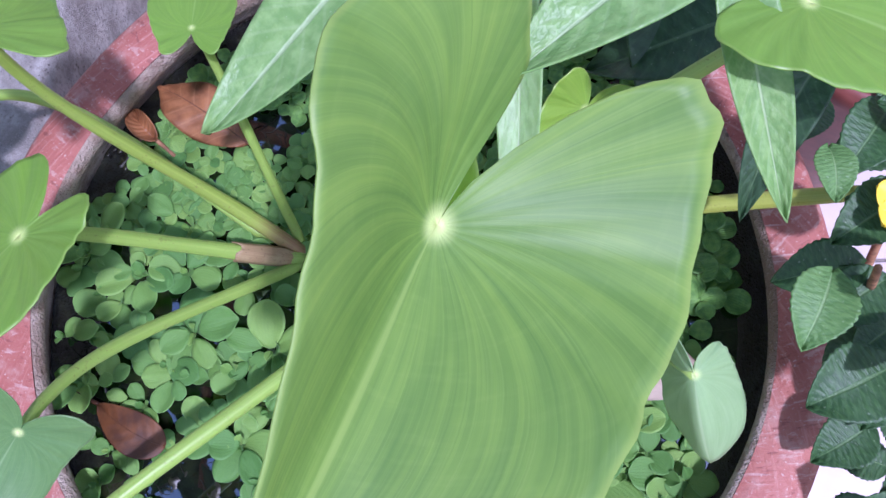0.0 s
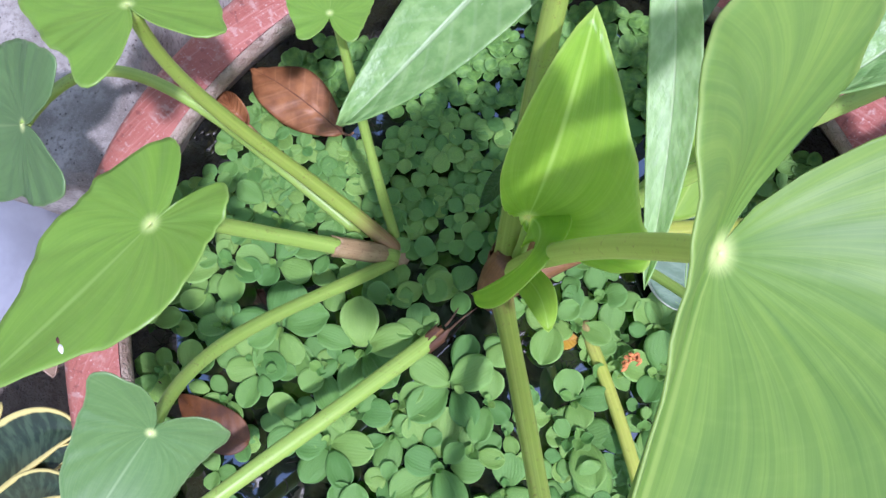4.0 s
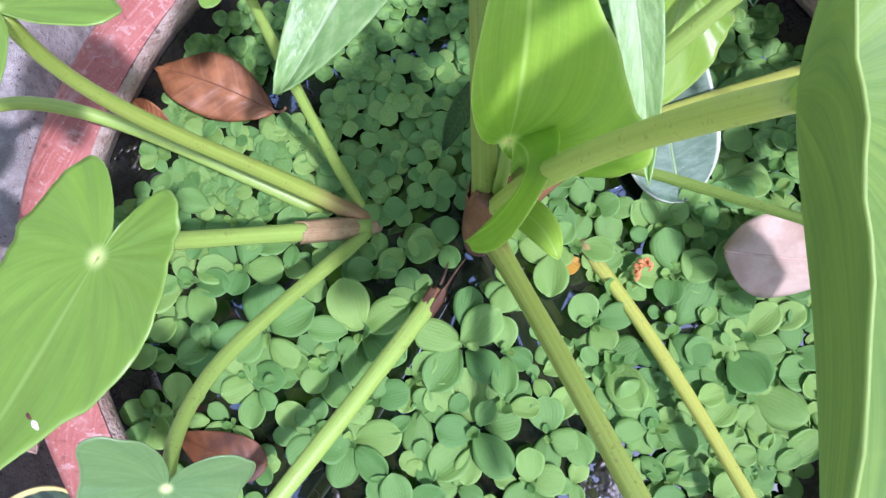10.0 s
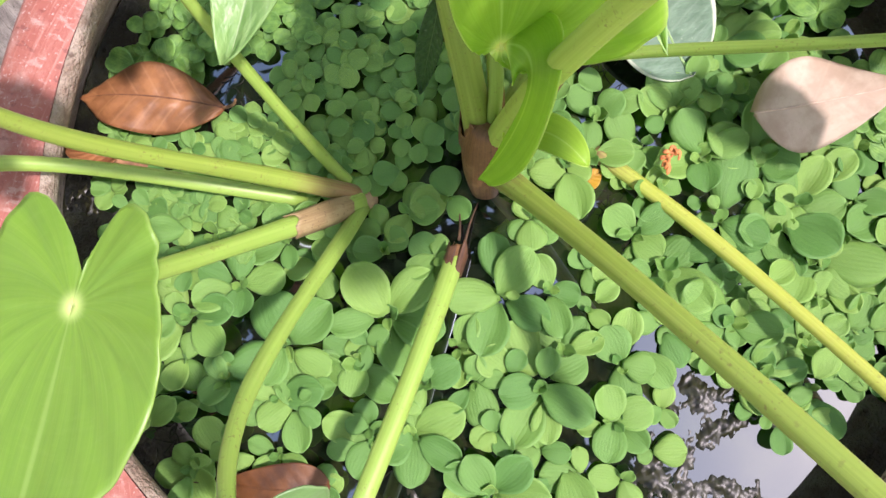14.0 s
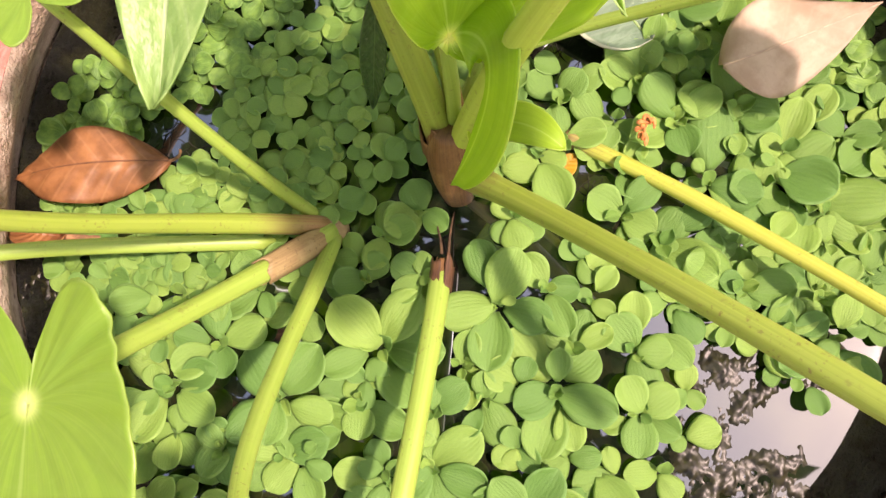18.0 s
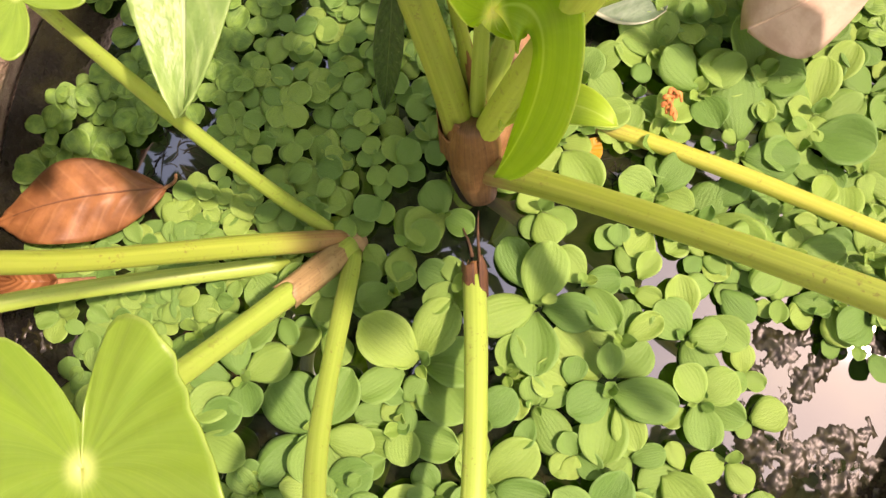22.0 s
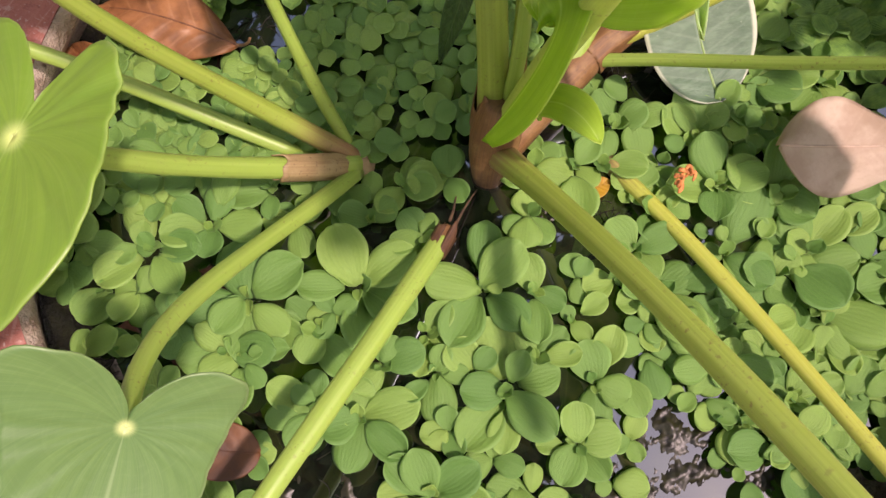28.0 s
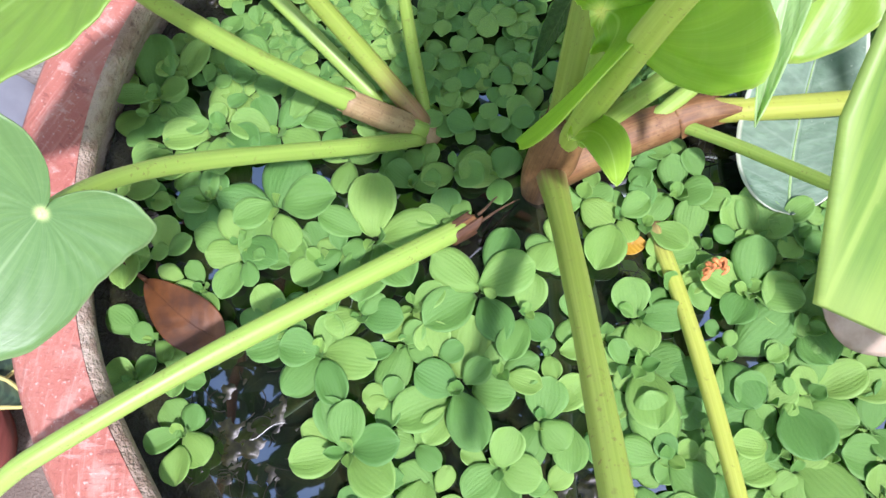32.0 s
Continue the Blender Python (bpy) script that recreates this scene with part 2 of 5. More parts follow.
def dry_blade(base, dark, pale, share=0.15, rough=0.5, veins=1.0):
    def build(nt, s, out):
        vec, a, b, c = blade_coords(nt)
        ab = maths(nt, "ABSOLUTE", a)
        wave = maths(nt, "PINGPONG", maths(nt, "ADD", maths(nt, "MULTIPLY", b, 7.0), maths(nt, "MULTIPLY", ab, -1.2)), 0.5)
        vein = maths(nt, "SUBTRACT", 1.0, ramp(nt, wave, 0.02, 0.09))
        rib = maths(nt, "SUBTRACT", 1.0, ramp(nt, ab, 0.015, 0.05))
        blotch = noise_of(nt, object_coords(nt), 60, 5.0)
        fine = noise_of(nt, object_coords(nt), 500, 3.0)
        col = mixed(nt, ramp(nt, blotch, 0.35, 0.68), dark, base)
        col = mixed(nt, maths(nt, "MULTIPLY", vein, 0.22 * veins), col, pale)
        col = mixed(nt, maths(nt, "MULTIPLY", rib, 0.6), col, dark)
        col = mixed(nt, maths(nt, "MULTIPLY", ramp(nt, fine, 0.5, 0.75), 0.25), col, dark)
        s.inputs["Roughness"].default_value = rough
        n = bump(nt, s, maths(nt, "ADD", maths(nt, "MULTIPLY", wave, veins), blotch), 0.5, 0.0015)
        finish_leaf(nt, s, out, col, (1.3, 1.0, 0.6), share, n)
    return build


def painted_red(nt, s, out):
    p = object_coords(nt)
    big, mid, fine = noise_of(nt, p, 9, 5.0, 0.6), noise_of(nt, p, 55, 5.0, 0.65), noise_of(nt, p, 420, 3.0)
    g = nt.nodes.new("ShaderNodeSeparateXYZ")
    nt.links.new(p, g.inputs[0])
    turn = maths(nt, "ARCTAN2", g.outputs[1], g.outputs[0])
    away = nt.nodes.new("ShaderNodeVectorMath")
    away.operation = "LENGTH"
    nt.links.new(p, away.inputs[0])
    comb = nt.nodes.new("ShaderNodeCombineXYZ")
    nt.links.new(turn, comb.inputs[0])
    nt.links.new(away.outputs["Value"], comb.inputs[1])
    brush = noise_of(nt, scaled(nt, comb.outputs[0], 9, 420, 1), 1.0, 3.0)
    score = noise_of(nt, scaled(nt, comb.outputs[0], 55, 60, 1), 1.0, 4.0, 0.6)
    cut = nt.nodes.new("ShaderNodeMapping")
    cut.inputs["Rotation"].default_value = (0, 0, 0.6)
    cut.inputs["Scale"].default_value = (16, 260, 40)
    nt.links.new(p, cut.inputs["Vector"])
    slash = noise_of(nt, cut.outputs[0], 1.0, 2.0)
    col = mixed(nt, ramp(nt, big, 0.3, 0.7), (0.27, 0.072, 0.050), (0.36, 0.130, 0.095))
    col = mixed(nt, maths(nt, "MULTIPLY", ramp(nt, brush, 0.52, 0.72), 0.45), col, (0.50, 0.26, 0.21))
    col = mixed(nt, maths(nt, "MULTIPLY", ramp(nt, mid, 0.50, 0.70), 0.55), col, (0.44, 0.28, 0.23))
    col = mixed(nt, maths(nt, "MULTIPLY", ramp(nt, score, 0.58, 0.66), 0.45), col, (0.50, 0.36, 0.31))
    col = mixed(nt, maths(nt, "MULTIPLY", ramp(nt, slash, 0.66, 0.74), 0.4), col, (0.62, 0.50, 0.45))
    col = mixed(nt, maths(nt, "MULTIPLY", ramp(nt, fine, 0.60, 0.74), 0.6), col, (0.56, 0.45, 0.40))
    col = mixed(nt, maths(nt, "MULTIPLY", maths(nt, "SUBTRACT", 1.0, ramp(nt, score, 0.34, 0.42)), 0.5), col, (0.14, 0.035, 0.028))
    nt.links.new(col, s.inputs["Base Color"])
    s.inputs["Roughness"].default_value = 0.62
    bump(nt, s, maths(nt, "ADD", maths(nt, "ADD", brush, score), maths(nt, "ADD", mid, fine)), 0.5, 0.0014)


def cement(base, dark, speck, scale=1.0):
    def build(nt, s, out):
        p = object_coords(nt)
        big, mid, fine = noise_of(nt, p, 14 * scale, 5.0), noise_of(nt, p, 120 * scale, 4.0), noise_of(nt, p, 480 * scale, 2.0)
        v = nt.nodes.new("ShaderNodeTexVoronoi")
        v.inputs["Scale"].default_value = 130 * scale
        nt.links.new(p, v.inputs["Vector"])
        col = mixed(nt, ramp(nt, big, 0.3, 0.7), dark, base)
        col = mixed(nt, maths(nt, "MULTIPLY", ramp(nt, mid, 0.45, 0.65), 0.7), col, dark)
        col = mixed(nt, maths(nt, "MULTIPLY", ramp(nt, fine, 0.55, 0.7), 0.5), col, base)
        pick = maths(nt, "MULTIPLY", maths(nt, "SUBTRACT", 1.0, ramp(nt, v.outputs["Distance"], 0.16, 0.30)), ramp(nt, noise_of(nt, p, 60 * scale), 0.5, 0.6))
        col = mixed(nt, maths(nt, "MULTIPLY", pick, 0.85), col, speck)
        nt.links.new(col, s.inputs["Base Color"])
        s.inputs["Roughness"].default_value = 0.9
        bump(nt, s, maths(nt, "ADD", mid, fine), 0.9, 0.0025)
    return build


def murky_water(nt, s, out):
    p = object_coords(nt)
    weed = noise_of(nt, p, 26, 6.0, 0.65)
    strand = noise_of(nt, scaled(nt, p, 60, 220, 1), 1.0, 4.0)
    col = mixed(nt, ramp(nt, weed, 0.42, 0.68), (0.0035, 0.0038, 0.0034), (0.022, 0.024, 0.009))
    col = mixed(nt, maths(nt, "MULTIPLY", ramp(nt, strand, 0.58, 0.75), 0.35), col, (0.024, 0.024, 0.012))
    nt.links.new(col, s.inputs["Base Color"])
    s.inputs["Roughness"].default_value = 0.02
    # IOR above real water and a blue tint brighten the mirrored sky
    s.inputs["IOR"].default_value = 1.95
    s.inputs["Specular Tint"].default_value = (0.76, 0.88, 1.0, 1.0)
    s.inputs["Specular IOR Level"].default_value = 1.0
    swell = noise_of(nt, p, 14, 1.0)
    bump(nt, s, swell, 0.07, 0.006)


def plain(base, rough=0.6, spread=0.25, scale=60.0):
    def build(nt, s, out):
        n = noise_of(nt, object_coords(nt), scale, 5.0)
        col = mixed(nt, ramp(nt, n, 0.3, 0.7), tuple(x * (1 - spread) for x in base), tuple(min(1, x * (1 + spread)) for x in base))
        nt.links.new(col, s.inputs["Base Color"])
        s.inputs["Roughness"].default_value = rough
        bump(nt, s, n, 0.3, 0.001)
    return build


def banded_blade(nt, s, out):
    vec, a, b, c = blade_coords(nt)
    ab = maths(nt, "ABSOLUTE", a)
    bands = noise_of(nt, scaled(nt, vec, 1.2, 24, 0), 1.0, 4.0)
    col = mixed(nt, ramp(nt, bands, 0.4, 0.62), (0.012, 0.026, 0.011), (0.036, 0.066, 0.03))
    edge = ramp(nt, maths(nt, "ADD", ab, maths(nt, "MULTIPLY", bands, 0.1)), 0.84, 0.92)
    col = mixed(nt, edge, col, (0.52, 0.46, 0.15))
    nt.links.new(col, s.inputs["Base Color"])
    s.inputs["Roughness"].default_value = 0.38


M_BIG = material("big_blade", heart_blade((0.225, 0.370, 0.058), (0.105, 0.225, 0.038), (0.38, 0.52, 0.13), 0.30, 0.50, threads=0.4))
M_MID = material("mid_blade", heart_blade((0.25, 0.43, 0.058), (0.18, 0.34, 0.044), (0.38, 0.54, 0.15), 0.42))
M_YOUNG = material("young_blade", heart_blade((0.39, 0.61, 0.060), (0.27, 0.49, 0.035), (0.64, 0.80, 0.28), 0.56, 0.34, (1.5, 1.4, 0.5), (0.88, 0.95, 0.50), 0.11))
M_WING = material("wing_blade", heart_blade((0.36, 0.56, 0.05), (0.27, 0.46, 0.035), (0.5, 0.66, 0.2), 0.42, 0.4, (1.5, 1.4, 0.5)))
M_PALE = material("pale_blade", heart_blade((0.34, 0.50, 0.24), (0.26, 0.42, 0.17), (0.48, 0.60, 0.36), 0.35, 0.5))
M_GREENER = material("greener_young_blade", heart_blade((0.27, 0.44, 0.045), (0.19, 0.35, 0.03), (0.46, 0.58, 0.16), 0.30, 0.36, (1.5, 1.4, 0.5)))
M_SOFT = material("soft_blade", heart_blade((0.135, 0.265, 0.075), (0.09, 0.195, 0.052), (0.29, 0.43, 0.19), 0.25, 0.42))
M_OLD = material("old_blade", heart_blade((0.115, 0.235, 0.075), (0.075, 0.165, 0.050), (0.24, 0.36, 0.15), 0.2))
M_LANCE = material("lance_blade", lance_blade((0.29, 0.46, 0.16), (0.19, 0.35, 0.10), (0.46, 0.58, 0.33), 0.30))
M_LANCE_PALE = material("lance_pale", lance_blade((0.47, 0.62, 0.34), (0.37, 0.53, 0.25), (0.60, 0.70, 0.48), 0.5))
# darkened copy of the lance blade, shade put into its colour
M_LANCE_SHADED = material("lance_shaded", lance_blade((0.040, 0.095, 0.034), (0.022, 0.058, 0.020), (0.10, 0.17, 0.075), 0.1))
M_LANCE_GREY = material("lance_grey", lance_blade((0.125, 0.215, 0.13), (0.08, 0.15, 0.085), (0.24, 0.33, 0.24), 0.1, 0.6, 0.8))
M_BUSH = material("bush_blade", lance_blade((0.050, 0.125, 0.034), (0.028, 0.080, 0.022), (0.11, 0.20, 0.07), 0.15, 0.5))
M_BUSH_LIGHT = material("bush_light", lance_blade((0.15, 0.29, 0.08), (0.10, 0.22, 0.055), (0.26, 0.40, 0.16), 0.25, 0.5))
M_LETTUCE = material("lettuce_blade", lettuce_blade)
M_STALK = material("stalk", stalk_skin((0.21, 0.34, 0.050), (0.31, 0.45, 0.095), (0.20, 0.10, 0.055), -0.2))
M_PETIOLE = material("petiole", stalk_skin((0.32, 0.47, 0.055), (0.42, 0.58, 0.10), (0.20, 0.10, 0.055), -0.2))
M_STALK_FOOT = material("stalk_foot", stalk_skin((0.19, 0.28, 0.035), (0.31, 0.41, 0.075), (0.27, 0.14, 0.07), 0.10))
M_STALK_YELLOW = material("stalk_yellow", stalk_skin((0.31, 0.36, 0.045), (0.43, 0.47, 0.09), (0.19, 0.15, 0.05), 0.06))
M_SHEATH = material("sheath", papery((0.11, 0.050, 0.018), (0.225, 0.108, 0.036), (0.30, 0.175, 0.070)))
M_SHEATH_PALE = material("pale_sheath", papery((0.23, 0.15, 0.068), (0.31, 0.225, 0.105), (0.38, 0.30, 0.15)))
M_SHEATH_DARK = material("dark_sheath", papery((0.035, 0.014, 0.007), (0.12, 0.050, 0.020), (0.20, 0.105, 0.045)))
M_TORN = material("torn_end", plain((0.085, 0.046, 0.022), 0.85, 0.5, 300))
M_BROWN = material("brown_leaf", dry_blade((0.36, 0.155, 0.055), (0.20, 0.080, 0.028), (0.48, 0.25, 0.11)))
M_WET = material("wet_leaf", dry_blade((0.130, 0.046, 0.009), (0.055, 0.018, 0.004), (0.16, 0.062, 0.014), 0.05, 0.6, 0.25))
M_BROWN_RIB = material("brown_rib", plain((0.14, 0.055, 0.022), 0.7, 0.2, 200))
M_TAN = material("tan_leaf", dry_blade((0.54, 0.43, 0.32), (0.40, 0.29, 0.20), (0.64, 0.52, 0.39), 0.2, 0.65, 0.3))
M_TAN_RIB = material("tan_rib", plain((0.50, 0.36, 0.26), 0.7, 0.15, 200))
M_YELLOW = material("yellow_bit", dry_blade((0.50, 0.29, 0.02), (0.32, 0.16, 0.02), (0.55, 0.36, 0.05)))
M_ORANGE = material("orange_bit", plain((0.55, 0.20, 0.06), 0.85, 0.4, 400))
M_TWIG = material("twig", plain((0.26, 0.13, 0.06), 0.8, 0.4, 200))
M_RED = material("painted_red", painted_red)
M_LIP = material("lip_cement", cement((0.40, 0.33, 0.26), (0.20, 0.13, 0.09), (0.10, 0.06, 0.045)))
M_BLOCK = material("block_cement", cement((0.56, 0.53, 0.48), (0.24, 0.22, 0.19), (0.06, 0.05, 0.045), 2.2))
M_STEP = material("step_cement", cement((0.20, 0.165, 0.13), (0.12, 0.095, 0.075), (0.07, 0.065, 0.06), 0.7))
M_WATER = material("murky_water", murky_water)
M_TILE = material("floor_tile", plain((0.50, 0.43, 0.40), 0.4, 0.08, 20))
M_GROUT = material("grout", plain((0.28, 0.25, 0.23), 0.9, 0.2, 150))
M_GREYPOT = material("grey_glaze", plain((0.27, 0.30, 0.35), 0.4, 0.12, 30))
M_MAROON = material("maroon_pot", plain((0.16, 0.045, 0.035), 0.5, 0.3, 40))
M_SOIL = material("soil", plain((0.05, 0.035, 0.025), 0.95, 0.5, 200))
M_BAND = material("banded_blade", banded_blade)
M_PETAL = material("petal", plain((0.85, 0.60, 0.02), 0.5, 0.12, 120))
M_WEED = material("weed", plain((0.012, 0.013, 0.006), 0.95, 0.5, 120))
M_ALGAE = material("wet_algae", plain((0.014, 0.014, 0.004), 0.42, 0.8, 260))
M_WHITE = material("dropping", plain((0.75, 0.74, 0.70), 0.8, 0.1, 500))
M_SEED = material("dark_bit", plain((0.09, 0.03, 0.02), 0.7, 0.4, 500))


# ---- mesh helpers ----
def thing(name, at, label, category, group="", kind=""):
    ob = new(name)
    ob.location = at
    ob.empty_display_size = 0.01
    return tagged(ob, label, category, group, kind)


def mesh_from(name, verts, faces, mat, blades=None):
    me = bpy.data.meshes.new(name)
    me.from_pydata([tuple(v) for v in verts], [], faces)
    me.polygons.foreach_set("use_smooth", [True] * len(me.polygons))
    if blades is not None:
        at = me.attributes.new("blade", "FLOAT_VECTOR", "POINT")
        at.data.foreach_set("vector", np.asarray(blades, dtype=np.float32).ravel())
    me.materials.append(mat)
    me.update()
    return me


def add(name, me, parent=None, label=""):
    """Links a mesh as one object under a thing or a part, its places given in the world."""
    ob = new(name, me)
    if parent is not None:
        ob.parent = parent
        base = parent.location.copy()
        if parent.parent is not None:
            base = base + parent.parent.location
        ob.location = -base
    if label:
        tagged(ob, label)
    return ob


def sheet(grid, blades, thick):
    """Closed leaf from a grid of points (rows of equal length): upper face, lower face and edge."""
    g = np.asarray(grid, float)
    nr, nc = g.shape[:2]
    du = np.gradient(g, axis=0)
    dv = np.gradient(g, axis=1)
    nrm = np.cross(du, dv)
    ln = np.linalg.norm(nrm, axis=2, keepdims=True)
    nrm = np.where(ln > 1e-12, nrm / np.maximum(ln, 1e-12), 0)
    top, low = g + nrm * thick / 2, g - nrm * thick / 2
    verts = np.concatenate([top.reshape(-1, 3), low.reshape(-1, 3)])
    off = nr * nc
    faces = []
    for i in range(nr - 1):
        for j in range(nc - 1):
            q = (i * nc + j, (i + 1) * nc + j, (i + 1) * nc + j + 1, i * nc + j + 1)
            faces.append(q)
            faces.append(tuple(off + k for k in reversed(q)))
    ring = [j for j in range(nc)] + [i * nc + nc - 1 for i in range(1, nr)] + [(nr - 1) * nc + j for j in range(nc - 2, -1, -1)] + [i * nc for i in range(nr - 2, 0, -1)]
    for k in range(len(ring)):
        a, b = ring[k], ring[(k + 1) % len(ring)]
        faces.append((a, b, off + b, off + a))
    bl = np.asarray(blades, float).reshape(-1, 3)
    return verts, faces, np.concatenate([bl, bl])


ANGLES = np.array([0, 20, 45, 70, 95, 120, 145, 165, 178.0])


def smooth_radius(deg, k):
    m = np.gradient(k, ANGLES)
    m[0] = 0.8 * (k[1] - k[0]) / 20
    i = np.clip(np.searchsorted(ANGLES, deg, side="right") - 1, 0, len(ANGLES) - 2)
    h = ANGLES[i + 1] - ANGLES[i]
    s = (deg - ANGLES[i]) / h
    return (2 * s**3 - 3 * s**2 + 1) * k[i] + (s**3 - 2 * s**2 + s) * h * m[i] + (-2 * s**3 + 3 * s**2) * k[i + 1] + (s**3 - s**2) * h * m[i + 1]


def heart_leaf(name, parent, at, along, up, size, right, left, shape, mat, seed, wave=0.012, label="", thick=0.0006, lobe_right=None, sway=0.0):
    """A heart-shaped blade: at its stalk's top, along to its tip; right and left its radius round the stalk; shape its bends."""
    U = Vector(along).normalized()
    W = Vector(up)
    W = (W - U * W.dot(U)).normalized()
    V = U.cross(W)
    bend, lobe, b_r, c_r, b_l, c_l = shape
    deg = np.concatenate([np.linspace(178, 0, 49), np.linspace(0, 178, 49)[1:]])
    side = np.array([1.0] * 49 + [-1.0] * 48)
    radius = np.where(side > 0, smooth_radius(deg, np.array([1, *right])), smooth_radius(deg, np.array([1, *left])))
    local = random.Random(seed)
    ph = [local.uniform(0, 6.28) for _ in range(6)]
    th = np.radians(deg) * side
    radius = radius * (1 + 0.010 * np.sin(9 * th + ph[0]) + 0.006 * np.sin(23 * th + ph[1]))
    rows, blades = [], []
    low = np.where(side > 0, lobe if lobe_right is None else lobe_right, lobe)
    steps = np.concatenate([[0.001, 0.05], np.linspace(0.12, 1, 15)])
    for f in steps:
        u, v = f * radius * np.cos(th), f * radius * np.sin(th)
        v = v + np.where(side < 0, sway * np.sin(np.pi * np.clip(-u / 0.55, 0, 1)), 0)
        av = np.sqrt(v * v + 0.0064) - 0.08
        ru = np.sqrt(u * u + 0.06)
        h = bend * (((ru + u) / 2) ** 2 - 0.0075) + low * (((ru - u) / 2) ** 2 - 0.0075) + np.where(v >= 0, b_r * av + c_r * av * av, b_l * av + c_l * av * av)
        h = h + wave * f * f * (np.sin(5 * th + ph[2]) + 0.6 * np.sin(11 * th + ph[3]) + 0.3 * np.sin(19 * th + ph[4]))
        h = h + 0.004 * np.sin(26 * th + ph[5]) * f
        P = np.outer(u, U) + np.outer(v, V) + np.outer(h, W)
        rows.append(np.array(at) + size * P)
        sigma = np.arctan2(v, u) + np.arctan2(v, 1.02 - u)
        blades.append(np.stack([sigma, np.full_like(u, 0) + np.hypot(u, v), np.full_like(u, f)], -1))
    verts, faces, bl = sheet(rows, blades, thick)
    return add(name, mesh_from(name, verts, faces, mat, bl), parent, label)


def bezier(c, n):
    s = np.linspace(0, 1, n)[:, None]
    c = np.asarray(c, float)
    return (1 - s) ** 3 * c[0] + 3 * s * (1 - s) ** 2 * c[1] + 3 * s * s * (1 - s) * c[2] + s**3 * c[3]


def tube(name, parent, line, radii, mat, label="", sides=16, ribs=0.025, flat=1.0):
    """A stalk along a line of points, with radii spread over its length, faint ribs and closed ends."""
    P = np.asarray(line, float)
    n = len(P)
    r = np.interp(np.linspace(0, 1, n), np.linspace(0, 1, len(radii)), radii)
    T = np.gradient(P, axis=0)
    T /= np.linalg.norm(T, axis=1, keepdims=True)
    ref = np.array([0.31, 0.27, 0.91])
    if abs(T[0] @ ref) > 0.9:
        ref = np.array([1.0, 0.1, 0.0])
    verts, blades, faces = [], [], []
    X = np.cross(ref, T[0])
    for i in range(n):
        X = X - T[i] * (X @ T[i])
        X /= np.linalg.norm(X)
        Y = np.cross(T[i], X)
        for k in range(sides):
            a = 2 * math.pi * k / sides
            q = r[i] * (1 + ribs * math.cos(5 * a) + 0.03 * math.sin(2 * a + i * 0.4))
            verts.append(P[i] + q * (math.cos(a) * X + flat * math.sin(a) * Y))
            blades.append((math.cos(a) * 0.5 + 0.3 * math.sin(a), i / (n - 1), math.sin(a)))
    for i in range(n - 1):
        for k in range(sides):
            a, b = i * sides + k, i * sides + (k + 1) % sides
            faces.append((a, b, b + sides, a + sides))
    faces.append(tuple(reversed(range(sides))))
    faces.append(tuple(range((n - 1) * sides, n * sides)))
    return add(name, mesh_from(name, verts, faces, mat, blades), parent, label)


def lance_leaf(name, parent, spine, width, mat, up=(0, 0, 1), cup=0.12, quilt=0.009, profile=0.9, blunt=0.0, point=0.8, teeth=0, label="", thick=0.0006, veins=13, wave=0.03, seed=1):
    """A blade along a spine from foot to tip, widest near its middle, its flesh raised between the side veins."""
    P = bezier(spine, 34)
    local = random.Random(seed)
    p0 = local.uniform(0, 6)
    T = np.gradient(P, axis=0)
    T /= np.linalg.norm(T, axis=1, keepdims=True)
    rows, blades = [], []
    nc = 19
    for i, p in enumerate(P):
        s = i / (len(P) - 1)
        half = width / 2 * (math.sin(math.pi * min(1, max(0.004, s)) ** profile) ** point * (1 - blunt) + blunt * math.sqrt(max(0.0, 1 - (2 * s - 1) ** 4)))
        if teeth:
            half *= 1 + 0.09 * abs(((s * teeth) % 1.0) - 0.5) * 2 * (1 if s < 0.97 else 0)
        W = np.array(up, float)
        W -= T[i] * (W @ T[i])
        W /= np.linalg.norm(W)
        S = np.cross(T[i], W)
        row, bl = [], []
        for j in range(nc):
            a = 2 * j / (nc - 1) - 1
            x = abs(a)
            puff = quilt * width * (0.5 - abs(((s * veins - x * 1.6) % 1.0) - 0.5)) * 2 * (1 - x) ** 0.5 * min(1, x * 5)
            h = cup * width * (x**1.5) + puff + wave * width * x * x * math.sin(9 * s + p0 + (2 if a > 0 else 0))
            row.append(p + S * (half * a) + W * h)
            bl.append((a, s, x))
        rows.append(row)
        blades.append(bl)
    verts, faces, b = sheet(rows, blades, thick)
    return add(name, mesh_from(name, verts, faces, mat, b), parent, label)


